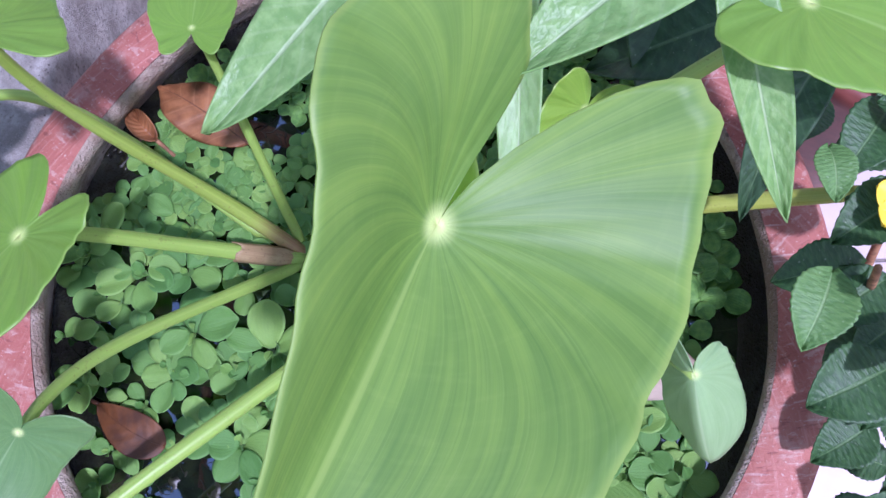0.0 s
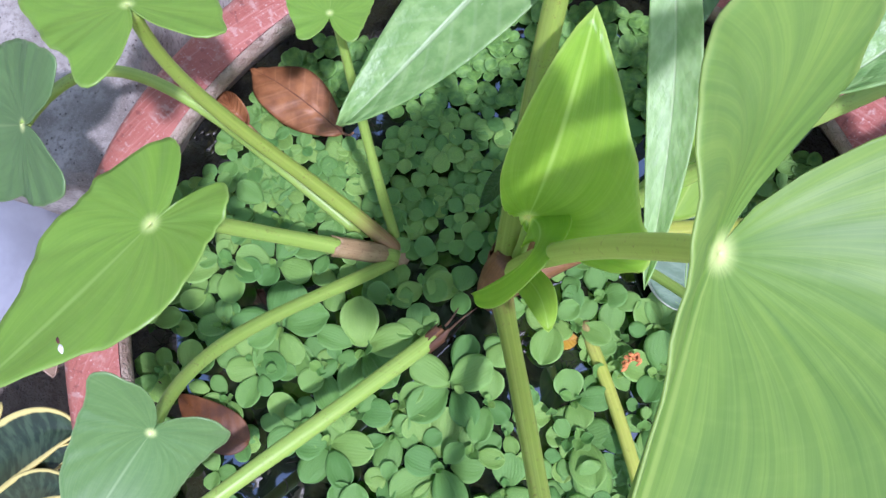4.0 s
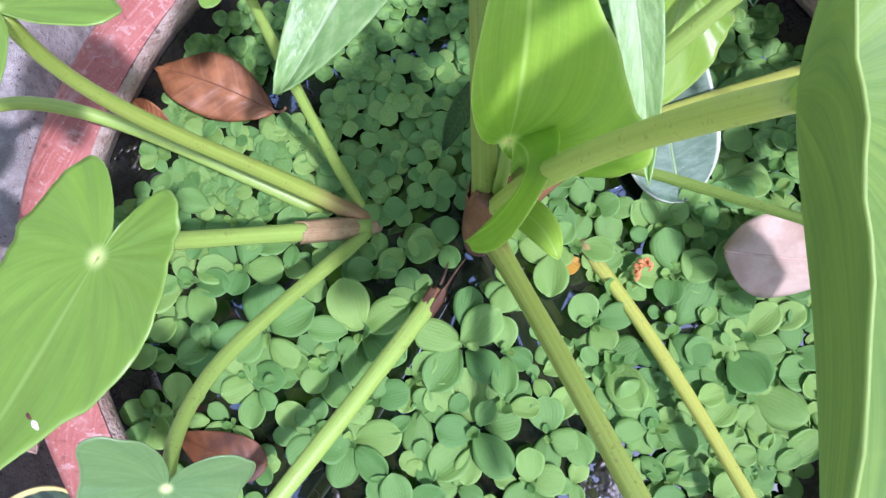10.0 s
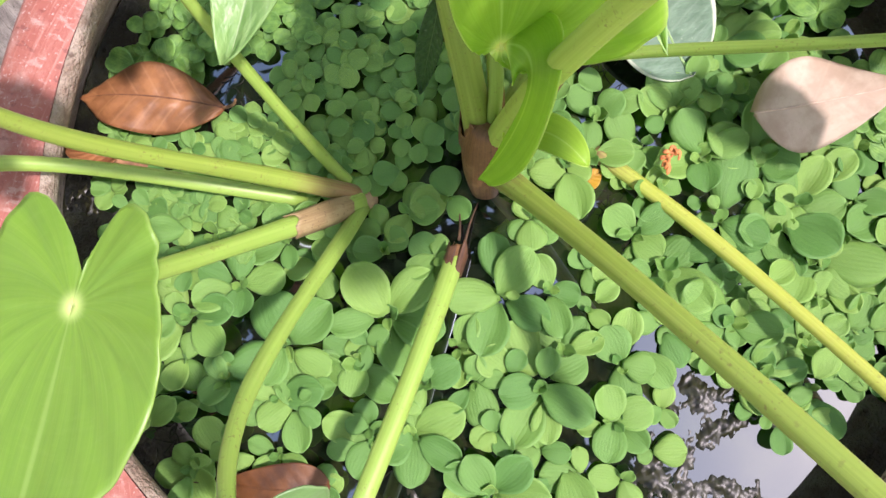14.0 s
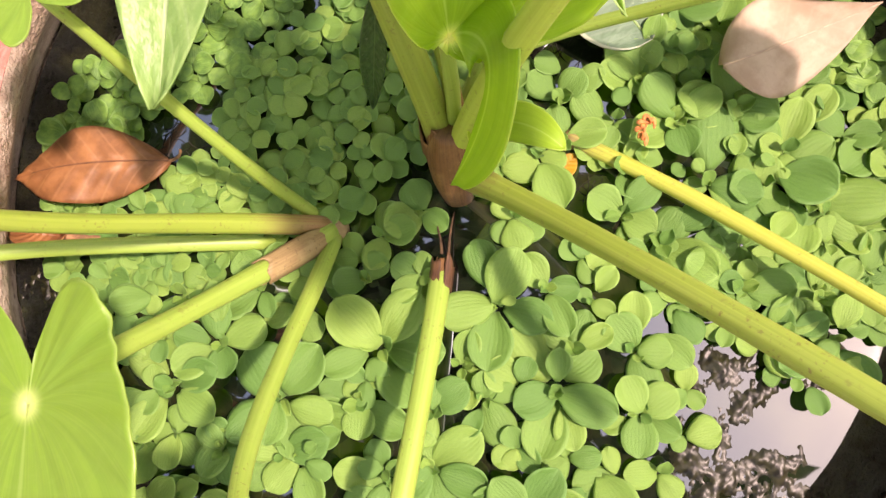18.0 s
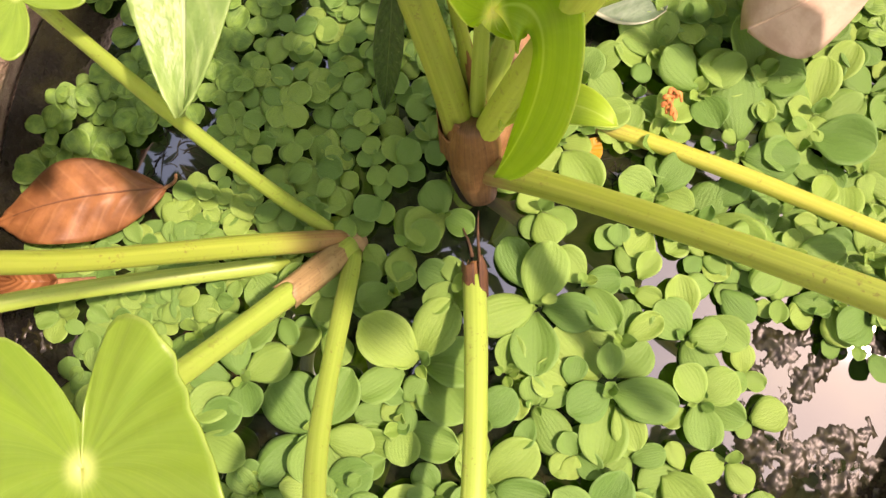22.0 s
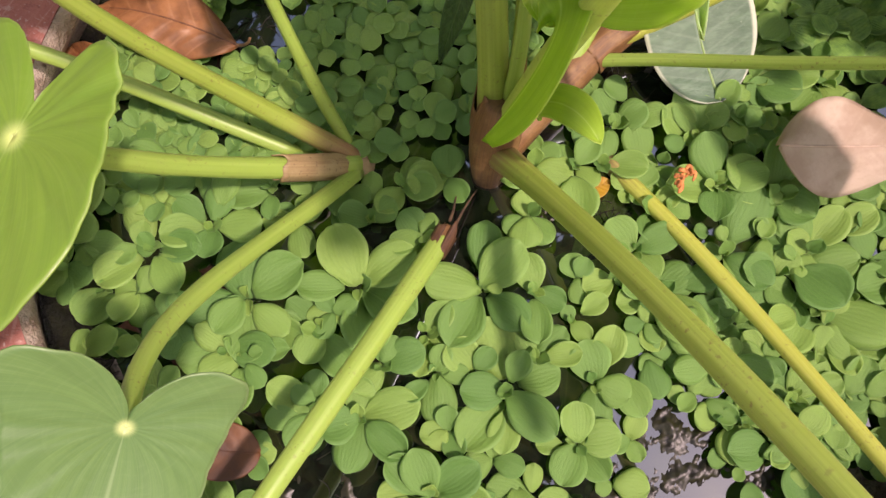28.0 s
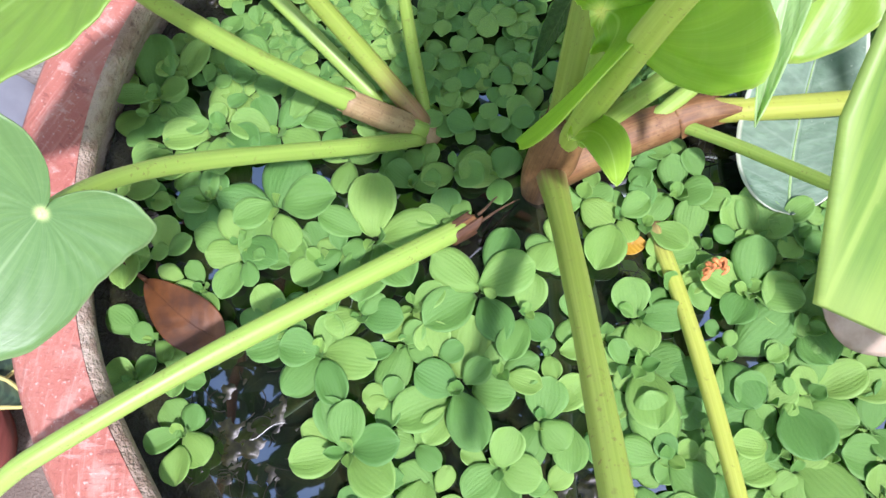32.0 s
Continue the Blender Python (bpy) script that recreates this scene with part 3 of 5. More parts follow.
def husk(name, parent, line, radii, mat, seed, label="", span=6.0, ragged=0.25):
    """A thin papery sheath wrapped round a line, open along one side and torn at its upper end."""
    P = np.asarray(line, float)
    n, m = len(P), 26
    r = np.interp(np.linspace(0, 1, n), np.linspace(0, 1, len(radii)), radii)
    T = np.gradient(P, axis=0)
    T /= np.linalg.norm(T, axis=1, keepdims=True)
    local = random.Random(seed)
    ph = [local.uniform(0, 6.28) for _ in range(4)]
    X = np.cross(T[0], (0.31, 0.27, 0.91))
    rows, blades = [[] for _ in range(n)], [[] for _ in range(n)]
    top = [1 - ragged * (0.5 + 0.3 * math.sin(3 * span * j / m + ph[0]) + 0.2 * math.sin(9 * j / m * 3 + ph[1])) for j in range(m)]
    for j in range(m):
        a = ph[2] + span * j / (m - 1)
        for i in range(n):
            u = i / (n - 1) * top[j] * (n - 1)
            i0 = min(n - 2, int(u))
            w = u - i0
            c, t, q = P[i0] * (1 - w) + P[i0 + 1] * w, T[i0], r[i0] * (1 - w) + r[i0 + 1] * w
            x = X - t * (X @ t)
            x /= np.linalg.norm(x)
            q *= 1 + 0.05 * math.sin(7 * a + ph[3]) + 0.03 * math.sin(17 * a) + 0.10 * (i / (n - 1)) ** 3 * math.sin(2 * a + ph[1])
            rows[i].append(c + q * (math.cos(a) * x + math.sin(a) * np.cross(t, x)))
            blades[i].append((2 * j / m, i / (n - 1), 0))
    verts, faces, bl = sheet(rows, blades, 0.0004)
    return add(name, mesh_from(name, verts, faces, mat, bl), parent, label)


def lathe(name, parent, profile, mat, seg=96, at=(0, 0, 0), uneven=0.0, label="", closed=False):
    verts, faces = [], []
    n = len(profile)
    for k in range(seg):
        a = 2 * math.pi * k / seg
        for r, z in profile:
            w = 1 + uneven * noise.noise((3 * math.cos(a), 3 * math.sin(a), z * 9))
            verts.append((at[0] + r * w * math.cos(a), at[1] + r * w * math.sin(a), at[2] + z + uneven * 0.12 * noise.noise((5 * math.cos(a), 5 * math.sin(a), r * 20))))
    for k in range(seg):
        for i in range(n - 1 + (1 if closed else 0)):
            a, b = k * n + i, ((k + 1) % seg) * n + i
            c, d = ((k + 1) % seg) * n + (i + 1) % n, k * n + (i + 1) % n
            faces.append((a, b, c, d))
    return add(name, mesh_from(name, verts, faces, mat), parent, label)


def block(name, parent, lo, hi, mat, label="", soft=0.01, rough=0.0, cuts=6):
    bm = bmesh.new()
    bmesh.ops.create_cube(bm, size=1)
    for v in bm.verts:
        v.co = [lo[k] + (v.co[k] + 0.5) * (hi[k] - lo[k]) for k in range(3)]
    bmesh.ops.bevel(bm, geom=bm.edges[:], offset=soft, segments=3, affect="EDGES", profile=0.6)
    if rough:
        bmesh.ops.subdivide_edges(bm, edges=bm.edges[:], cuts=cuts, use_grid_fill=True)
        for v in bm.verts:
            v.co += Vector(noise.noise_vector(v.co * 30)) * rough
    me = bpy.data.meshes.new(name)
    bm.to_mesh(me)
    bm.free()
    me.polygons.foreach_set("use_smooth", [True] * len(me.polygons))
    me.materials.append(mat)
    return add(name, me, parent, label)


# ---- setting ----
POT = (-0.047, 0.129)
FLOOR = -0.27
bm = bmesh.new()
bmesh.ops.create_grid(bm, x_segments=8, y_segments=8, size=30)
me = bpy.data.meshes.new("ground")
bm.to_mesh(me)
bm.free()
me.materials.append(M_GROUT)
ground = new("ground", me)
ground.location = (0, 0, FLOOR - 0.004)
tagged(ground, "grey mortar bed under the pale floor tiles", "floor", kind="structure")

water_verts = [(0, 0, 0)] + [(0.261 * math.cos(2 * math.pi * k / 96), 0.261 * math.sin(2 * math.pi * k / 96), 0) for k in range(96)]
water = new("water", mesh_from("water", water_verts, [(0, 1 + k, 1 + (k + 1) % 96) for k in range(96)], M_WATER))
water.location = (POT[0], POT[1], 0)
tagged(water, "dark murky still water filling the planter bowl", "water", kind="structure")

bowl = thing("planter_bowl", (POT[0], POT[1], FLOOR), "round cement planter bowl with worn red painted rim, full of water", "planter")
b_at = (POT[0], POT[1], 0)
lathe("painted_rim", bowl, [(0.17, FLOOR), (0.215, -0.22), (0.272, -0.12), (0.279, -0.02), (0.280, 0.004), (0.286, 0.014), (0.289, 0.03), (0.287, 0.043), (0.281, 0.0485), (0.268, 0.0500), (0.255, 0.0490), (0.2485, 0.0465)], M_RED, 128, b_at, 0.012, "scratched red paint, faded pink in places")
lathe("inner_wall", bowl, [(0.2485, 0.0462), (0.2462, 0.0445), (0.2450, 0.040), (0.2458, 0.033), (0.250, 0.026), (0.258, 0.012), (0.264, -0.004), (0.262, -0.06), (0.20, -0.16)], M_LIP, 128, b_at, 0.016, "bare rough cement, stained brown by water")


# ---- water lettuce ----
def lettuce_mesh(seed, wide, lift, cupped, fold):
    """A round fleshy leaf of length 1: narrow foot, soft ribs, the edge turned down a little."""
    local = random.Random(seed)
    nr, nc = 14, 13
    rows, blades = [], []
    p, q = local.uniform(0, 6), local.uniform(0, 6)
    for i in range(nr):
        s = math.sin(i / (nr - 1) * math.pi / 2) ** 1.15
        if s < 0.58:
            half = wide / 2 * max(0.20, (1 - ((0.58 - s) / 0.58) ** 1.7) ** 0.72)
        else:
            half = wide / 2 * math.sqrt(max(0.02, 1 - ((s - 0.58) / 0.435) ** 2.5))
        row, bl = [], []
        for j in range(nc):
            a = 2 * j / (nc - 1) - 1
            edge = max(abs(a), abs(s - 0.5) * 2)
            y = s + (0.05 * (1 - a * a) if s > 0.6 else 0) * (s - 0.6) / 0.4
            z = lift * s * s + cupped * a * a * half * 2 + fold * math.sqrt(a * a + 0.05) * half * 2 - 0.10 * (1 - s) ** 3
            z += 0.030 * math.sin(4 * s + 2.3 * a + p) + 0.020 * math.sin(5 * a + q) * s + 0.006 * math.cos(a * 8.5) * (1 - edge * 0.6) - 0.035 * edge**6
            row.append((half * a * (1 + 0.03 * math.sin(7 * s + q)), y, z))
            bl.append((a, s, edge))
        rows.append(row)
        blades.append(bl)
    v, f, b = sheet(rows, blades, 0.020)
    return mesh_from("leaf", v, f, M_LETTUCE, b)


FLAT = [lettuce_mesh(i, w, l, c, f) for i, (w, l, c, f) in enumerate(((0.94, 0.05, 0.12, 0.0), (1.0, 0.10, 0.16, 0.04), (0.88, 0.12, 0.05, 0.10), (0.98, 0.03, -0.10, 0.0), (0.86, 0.12, 0.18, 0.0), (0.92, 0.02, -0.14, 0.05), (0.95, 0.16, 0.22, 0.0), (0.9, -0.05, -0.08, 0.0)))]
RAISED = [lettuce_mesh(20 + i, w, l, c, f) for i, (w, l, c, f) in enumerate(((0.8, 0.25, 0.25, 0.1), (0.7, 0.3, 0.2, 0.25), (0.88, 0.2, 0.3, 0.0), (0.6, 0.15, 0.2, 0.4)))]


SMALL_V, SMALL_F, SMALL_B = [], [], []


def far_rosette(x, y, size, count, turn):
    """A small far rosette, added to the carpet of those past counting."""
    lift = rng.choice((0.0, 0.0014, 0.0028))
    for k in range(count):
        me_ = rng.choice(FLAT)
        length = size * rng.uniform(0.72, 1.15)
        m = Matrix.LocRotScale((x, y, 0.0012 + lift + 0.0009 * k), Euler((rng.uniform(0.0, 0.10), rng.uniform(-0.06, 0.06), turn + k * 2.399)), (length, length, length))
        base = len(SMALL_V)
        SMALL_V.extend(tuple(m @ v.co) for v in me_.vertices)
        SMALL_F.extend(tuple(base + i for i in p.vertices) for p in me_.polygons)
        SMALL_B.extend(tuple(d.vector) for d in me_.attributes["blade"].data)


def rosette(x, y, size, count, turn, raised):
    ob = thing("water_lettuce", (x, y, 0.001), "pale green velvety floating rosette of water lettuce", "water plant", "water lettuce in the bowl")
    low = size < 0.016
    lift = rng.choice((0.0, 0.0014, 0.0028)) if low else rng.choice((0.0, 0.001, 0.002))
    for k in range(count):
        inner = k >= count - max(1, count // 3) and not low
        a = turn + k * 2.399 + rng.uniform(-0.4, 0.4)
        if inner:
            length, tilt, me_ = size * rng.uniform(0.42, 0.7), rng.uniform(0.5, 1.0), rng.choice(RAISED)
        else:
            length = size * rng.uniform(0.75, 1.12)
            tilt = rng.uniform(0.0, 0.10) + (0 if low else raised * rng.uniform(0, 0.5))
            me_ = rng.choice(FLAT)
        leaf = new("leaf", me_)
        leaf.parent = ob
        leaf.location = (0, 0, 0.0006 + lift + (0.0009 if low else 0.0014) * k)
        leaf.rotation_euler = Euler((tilt, rng.uniform(-0.07, 0.07), a))
        leaf.scale = (length * rng.uniform(0.9, 1.1), length, length * 0.9)
    return ob


# open water, as (x, y, radius)
GAPS = [(-0.191, -0.014, 0.034), (-0.165, -0.035, 0.03), (-0.004, -0.045, 0.022), (0.02, -0.072, 0.036), (0.05, -0.09, 0.03), (-0.154, 0.262, 0.016), (-0.25, 0.285, 0.02), (-0.262, 0.262, 0.018),
        (-0.066, 0.112, 0.010), (0.002, 0.092, 0.010), (-0.136, 0.342, 0.02), (-0.292, 0.1, 0.014), (0.05, 0.158, 0.014), (0.185, 0.10, 0.02), (0.06, 0.215, 0.03),
        (-0.03, -0.085, 0.03), (0.06, 0.185, 0.02), (-0.215, 0.056, 0.010), (-0.25, 0.04, 0.016), (-0.045, 0.14, 0.013), (0.13, -0.05, 0.012), (-0.208, 0.075, 0.008), (-0.27, 0.09, 0.012), (-0.262, 0.232, 0.012), (-0.13, 0.262, 0.010), (-0.195, 0.03, 0.012), (-0.098, 0.088, 0.006), (0.03, 0.05, 0.007), (-0.02, 0.08, 0.008)]
# the rosettes that stand out, each leaf by its direction in degrees, and in mm its middle's distance, its length and width
LEAVES = []


def lettuce(x, y, tilt, *leaves):
    ob = thing("water_lettuce", (x, y, 0.001), "pale green velvety floating rosette of water lettuce", "water plant", "water lettuce in the bowl")
    for k, (deg, mm, long, wide) in enumerate(leaves):
        length, a = long / 1000, radians(deg)
        me_ = rng.choice(FLAT)
        leaf = new("leaf", me_)
        leaf.parent = ob
        start = max(0.0, mm / 1000 - 0.57 * length)
        rise = tilt * rng.uniform(0.3, 1.2) - 0.03 * k / len(leaves)
        leaf.location = (start * math.cos(a), start * math.sin(a), 0.0012 + 0.0016 * k + 0.0011 * (len(LEAVES) // 4 % 4) + 0.4 * start * rise)
        leaf.rotation_euler = Euler((rise, rng.uniform(-0.08, 0.08), a - math.pi / 2 + rng.uniform(-0.15, 0.15)))
        leaf.scale = (wide / 1000 / 0.94, length, length * 0.9)
        LEAVES.append((x + mm / 1000 * math.cos(a), y + mm / 1000 * math.sin(a), 0.0006 * wide))
    if len(leaves) > 2:
        size = min(v[2] for v in leaves) / 1000
        for k in range(3):
            leaf = new("leaf", rng.choice(RAISED))
            leaf.parent = ob
            leaf.location = (0.001 * math.cos(k * 2.1), 0.001 * math.sin(k * 2.1), 0.003 + 0.001 * k)
            leaf.rotation_euler = Euler((rng.uniform(0.3, 0.8), 0, radians(leaves[0][0]) + k * 2.3))
            q = size * rng.uniform(0.34, 0.56)
            leaf.scale = (q, q, q)


lettuce(-0.237, 0.152, 0.12, (111, 19, 24, 19), (-165, 24, 26, 20), (163, 28, 22, 17), (-27, 17, 24, 19), (-80, 20, 25, 20))
lettuce(-0.203, 0.152, 0.12, (128, 18, 19, 15), (171, 18, 24, 19), (-122, 10, 18, 18), (-19, 17, 25, 20), (58, 15, 21, 17), (49, 24, 22, 17))
lettuce(-0.196, 0.108, 0.12, (177, 20, 31, 24), (85, 14, 32, 32), (11, 22, 31, 24), (-59, 20, 24, 19), (-143, 13, 22, 19))
lettuce(-0.190, 0.096, 0.12, (-140, 14, 26, 26), (-52, 16, 24, 19))
lettuce(-0.163, 0.080, 0.12, (161, 18, 20, 16), (114, 14, 20, 16), (-128, 10, 19, 19))
lettuce(-0.136, 0.095, 0.12, (-92, 21, 35, 28), (-40, 20, 32, 25), (22, 21, 32, 25), (163, 21, 24, 19), (101, 19, 33, 25))
lettuce(-0.281, 0.169, 0.12, (110, 24, 37, 29), (50, 31, 27, 21), (39, 10, 19, 19), (-167, 13, 22, 17))
lettuce(-0.284, 0.158, 0.12, (-151, 12, 21, 18), (-64, 8, 17, 17), (6, 10, 16, 12), (-112, 16, 17, 13))
lettuce(-0.268, 0.138, 0.12, (-139, 11, 22, 22), (57, 8, 14, 13), (175, 18, 12, 9))
lettuce(-0.231, 0.111, 0.12, (-161, 13, 23, 19), (-114, 12, 24, 24), (91, 4, 12, 12))
lettuce(-0.295, 0.105, 0.12, (39, 11, 17, 13), (-2, 33, 15, 12), (13, 21, 22, 17))
lettuce(-0.312, 0.170, 0.12, (38, 9, 17, 17), (-82, 9, 16, 12))
lettuce(-0.203, 0.186, 0.12, (-173, 11, 20, 19), (-65, 13, 22, 19), (144, 30, 22, 17))
lettuce(-0.166, 0.164, 0.12, (171, 16, 26, 20), (77, 10, 20, 20), (-104, 13, 15, 12), (16, 17, 22, 17))
lettuce(-0.140, 0.144, 0.12, (-61, 11, 14, 11))
lettuce(-0.119, 0.128, 0.12, (75, 20, 17, 13), (137, 7, 18, 18), (24, 9, 16, 15))
lettuce(-0.212, 0.085, 0.12, (-177, 15, 27, 22), (-30, 15, 26, 22), (-22, 27, 16, 12))
lettuce(-0.136, 0.052, 0.12, (-151, 11, 20, 18), (2, 13, 23, 21), (48, 9, 15, 12))
lettuce(-0.110, 0.039, 0.12, (-104, 15, 26, 21), (-31, 10, 15, 12), (-154, 15, 15, 12), (63, 8, 14, 14))
lettuce(-0.155, 0.029, 0.12, (84, 12, 21, 19), (0, 17, 31, 25), (-116, 16, 26, 21), (-55, 19, 26, 20), (-176, 11, 20, 20))
lettuce(-0.132, -0.020, 0.12, (-166, 18, 26, 20), (-28, 19, 30, 24), (126, 18, 25, 20), (24, 18, 26, 21), (86, 14, 25, 20))
lettuce(-0.142, -0.014, 0.12, (163, 9, 15, 13))
lettuce(-0.091, 0.034, 0.12, (109, 10, 19, 19), (32, 8, 14, 14))
lettuce(-0.079, 0.018, 0.12, (87, 25, 32, 25), (-143, 22, 31, 24), (-108, 21, 22, 17), (157, 13, 23, 22), (-58, 18, 31, 24), (50, 15, 17, 13))
lettuce(-0.072, 0.021, 0.12, (-2, 12, 22, 22))
lettuce(-0.058, 0.030, 0.12, (94, 13, 23, 21), (24, 12, 20, 15), (-19, 14, 19, 15))
lettuce(-0.034, 0.008, 0.12, (-116, 14, 25, 20), (48, 21, 22, 17), (88, 11, 22, 22), (-36, 6, 17, 17))
lettuce(-0.020, 0.008, 0.12, (-92, 13, 22, 18))
lettuce(-0.004, 0.017, 0.12, (-93, 17, 20, 16), (157, 9, 15, 14))
lettuce(-0.053, -0.017, 0.12, (-69, 14, 20, 16), (166, 15, 13, 10), (-126, 12, 22, 21), (-3, 12, 21, 21), (80, 10, 20, 20))
lettuce(-0.084, -0.036, 0.12, (150, 13, 22, 20), (71, 11, 14, 11))
lettuce(-0.035, 0.042, 0.12, (95, 5, 9, 9), (-60, 7, 13, 12), (21, 15, 15, 12))
lettuce(-0.074, 0.073, 0.12, (-145, 21, 31, 24), (-62, 19, 26, 20), (159, 17, 30, 23), (73, 24, 25, 20), (36, 17, 30, 26), (-21, 7, 8, 6))
lettuce(-0.048, 0.063, 0.12, (92, 12, 21, 17), (-36, 9, 17, 17), (-105, 17, 24, 19))
lettuce(-0.109, 0.060, 0.12, (-119, 14, 20, 16), (-28, 12, 21, 18), (40, 11, 19, 15))
lettuce(0.036, 0.149, 0.3, (117, 9, 15, 15))
lettuce(0.025, 0.135, 0.3, (108, 15, 20, 16), (22, 10, 18, 18), (-1, 18, 19, 15))
lettuce(-0.004, 0.121, 0.12, (120, 9, 16, 14), (-59, 9, 15, 14), (-115, 21, 27, 21), (36, 9, 16, 14))
lettuce(0.009, 0.118, 0.12, (54, 12, 20, 16), (-21, 15, 21, 17), (94, 18, 19, 15))
lettuce(0.031, 0.111, 0.3, (-94, 12, 19, 15), (88, 12, 22, 19))
lettuce(0.064, 0.115, 0.3, (125, 15, 25, 20), (83, 17, 29, 22), (34, 14, 17, 14), (179, 15, 14, 11))
lettuce(0.063, 0.087, 0.3, (170, 18, 26, 20), (-124, 12, 21, 18), (-10, 16, 23, 18), (85, 16, 26, 21))
lettuce(0.053, 0.051, 0.3, (38, 26, 33, 26), (-64, 16, 26, 21), (82, 10, 9, 7))
lettuce(0.090, 0.071, 0.3, (124, 19, 28, 21), (-53, 12, 21, 21), (73, 19, 29, 23))
lettuce(0.085, 0.032, 0.3, (-7, 20, 26, 20), (-155, 25, 27, 21), (76, 20, 26, 20), (-71, 13, 28, 28), (100, 9, 9, 7))
lettuce(0.096, 0.039, 0.3, (25, 16, 25, 19), (12, 29, 22, 17))
lettuce(0.013, 0.042, 0.3, (29, 10, 21, 21), (-67, 18, 32, 26), (1, 23, 21, 16))
lettuce(0.008, 0.067, 0.12, (-61, 9, 19, 19), (107, 8, 20, 20), (4, 15, 23, 18))
lettuce(0.105, 0.137, 0.3, (-165, 8, 19, 19), (-48, 14, 24, 23), (21, 12, 21, 19), (-22, 21, 24, 18))
lettuce(0.138, 0.124, 0.3, (-73, 6, 21, 21), (-146, 14, 23, 18), (133, 13, 21, 16))
lettuce(0.051, 0.065, 0.3, (166, 5, 9, 9), (127, 21, 15, 12))
lettuce(0.086, 0.011, 0.3, (-143, 20, 28, 22), (-40, 24, 35, 27), (-176, 22, 20, 16))
lettuce(0.087, -0.002, 0.3, (-82, 17, 21, 16), (-37, 22, 28, 22))
lettuce(0.029, -0.002, 0.3, (113, 20, 33, 26), (-45, 15, 24, 19), (171, 16, 20, 16))
lettuce(0.012, -0.012, 0.3, (-157, 7, 13, 11))
lettuce(0.021, -0.028, 0.3, (162, 8, 15, 15), (15, 9, 19, 19), (-11, 21, 24, 18))
lettuce(0.055, -0.031, 0.3, (98, 15, 21, 16), (35, 17, 26, 21), (-158, 11, 19, 18))
lettuce(0.078, -0.039, 0.3, (154, 10, 17, 14), (9, 7, 14, 14), (32, 18, 21, 16))
lettuce(-0.274, 0.073, 0.12, (161, 13, 23, 19), (114, 9, 16, 13), (-79, 13, 21, 17), (-136, 17, 20, 16))
lettuce(-0.256, 0.072, 0.12, (87, 13, 22, 21), (27, 13, 17, 13))
lettuce(-0.227, 0.056, 0.12, (161, 23, 14, 11), (138, 13, 15, 12), (-161, 11, 19, 15), (19, 13, 13, 10), (-49, 12, 17, 13))
lettuce(-0.277, 0.106, 0.12, (124, 7, 12, 12), (-1, 10, 17, 15), (-4, 19, 9, 7))
lettuce(-0.261, 0.132, 0.12, (-147, 10, 18, 18))
lettuce(-0.207, 0.079, 0.12, (62, 12, 23, 23), (127, 19, 21, 16), (-162, 12, 22, 19), (-97, 19, 22, 17), (-61, 15, 15, 12), (-9, 11, 8, 7))
lettuce(-0.236, 0.107, 0.12, (-163, 11, 20, 18), (87, 9, 17, 14), (-84, 9, 16, 16))
lettuce(-0.166, 0.078, 0.12, (153, 16, 24, 19), (-60, 16, 29, 22))
lettuce(-0.174, 0.036, 0.12, (126, 22, 24, 18), (-154, 13, 23, 23), (167, 21, 17, 13))
lettuce(0.014, -0.012, 0.3, (6, 6, 12, 12), (-64, 15, 17, 13))
lettuce(0.029, -0.033, 0.3, (42, 12, 21, 20), (-123, 12, 21, 21), (-14, 15, 17, 13))
lettuce(-0.043, -0.041, 0.12, (-177, 4, 9, 9), (-24, 8, 17, 17))
lettuce(0.074, 0.122, 0.3, (55, 9, 16, 16), (108, 7, 16, 16), (38, 15, 17, 13))
lettuce(-0.256, 0.002, 0.12, (171, 7, 17, 17), (42, 9, 16, 13), (-107, 10, 17, 14))
lettuce(-0.221, -0.022, 0.12, (137, 10, 20, 20), (65, 9, 15, 15), (-41, 12, 21, 18), (-84, 18, 20, 16), (-141, 11, 19, 15))
lettuce(-0.250, 0.024, 0.12, (-32, 9, 15, 12), (147, 7, 13, 13), (158, 22, 20, 16))
lettuce(0.025, -0.050, 0.20, (164, 15, 11, 10), (-151, 10, 8, 7), (-111, 19, 14, 13), (-43, 26, 15, 13), (-4, 14, 14, 11))
lettuce(0.059, -0.029, 0.20, (177, 18, 16, 15), (-90, 15, 19, 15), (-141, 21, 13, 11), (0, 17, 14, 13))
lettuce(0.005, -0.016, 0.20, (37, 15, 16, 13), (108, 3, 11, 10))
lettuce(0.047, -0.051, 0.20, (109, 24, 26, 22), (165, 23, 23, 22), (-162, 9, 13, 12), (-106, 19, 23, 19), (30, 16, 18, 15))
lettuce(0.091, -0.039, 0.20, (158, 5, 8, 7), (-69, 9, 10, 8), (23, 21, 27, 21), (23, 8, 16, 13))
lettuce(-0.090, -0.028, 0.20, (-101, 5, 27, 25), (-173, 17, 13, 12))
placed = LEAVES[:]
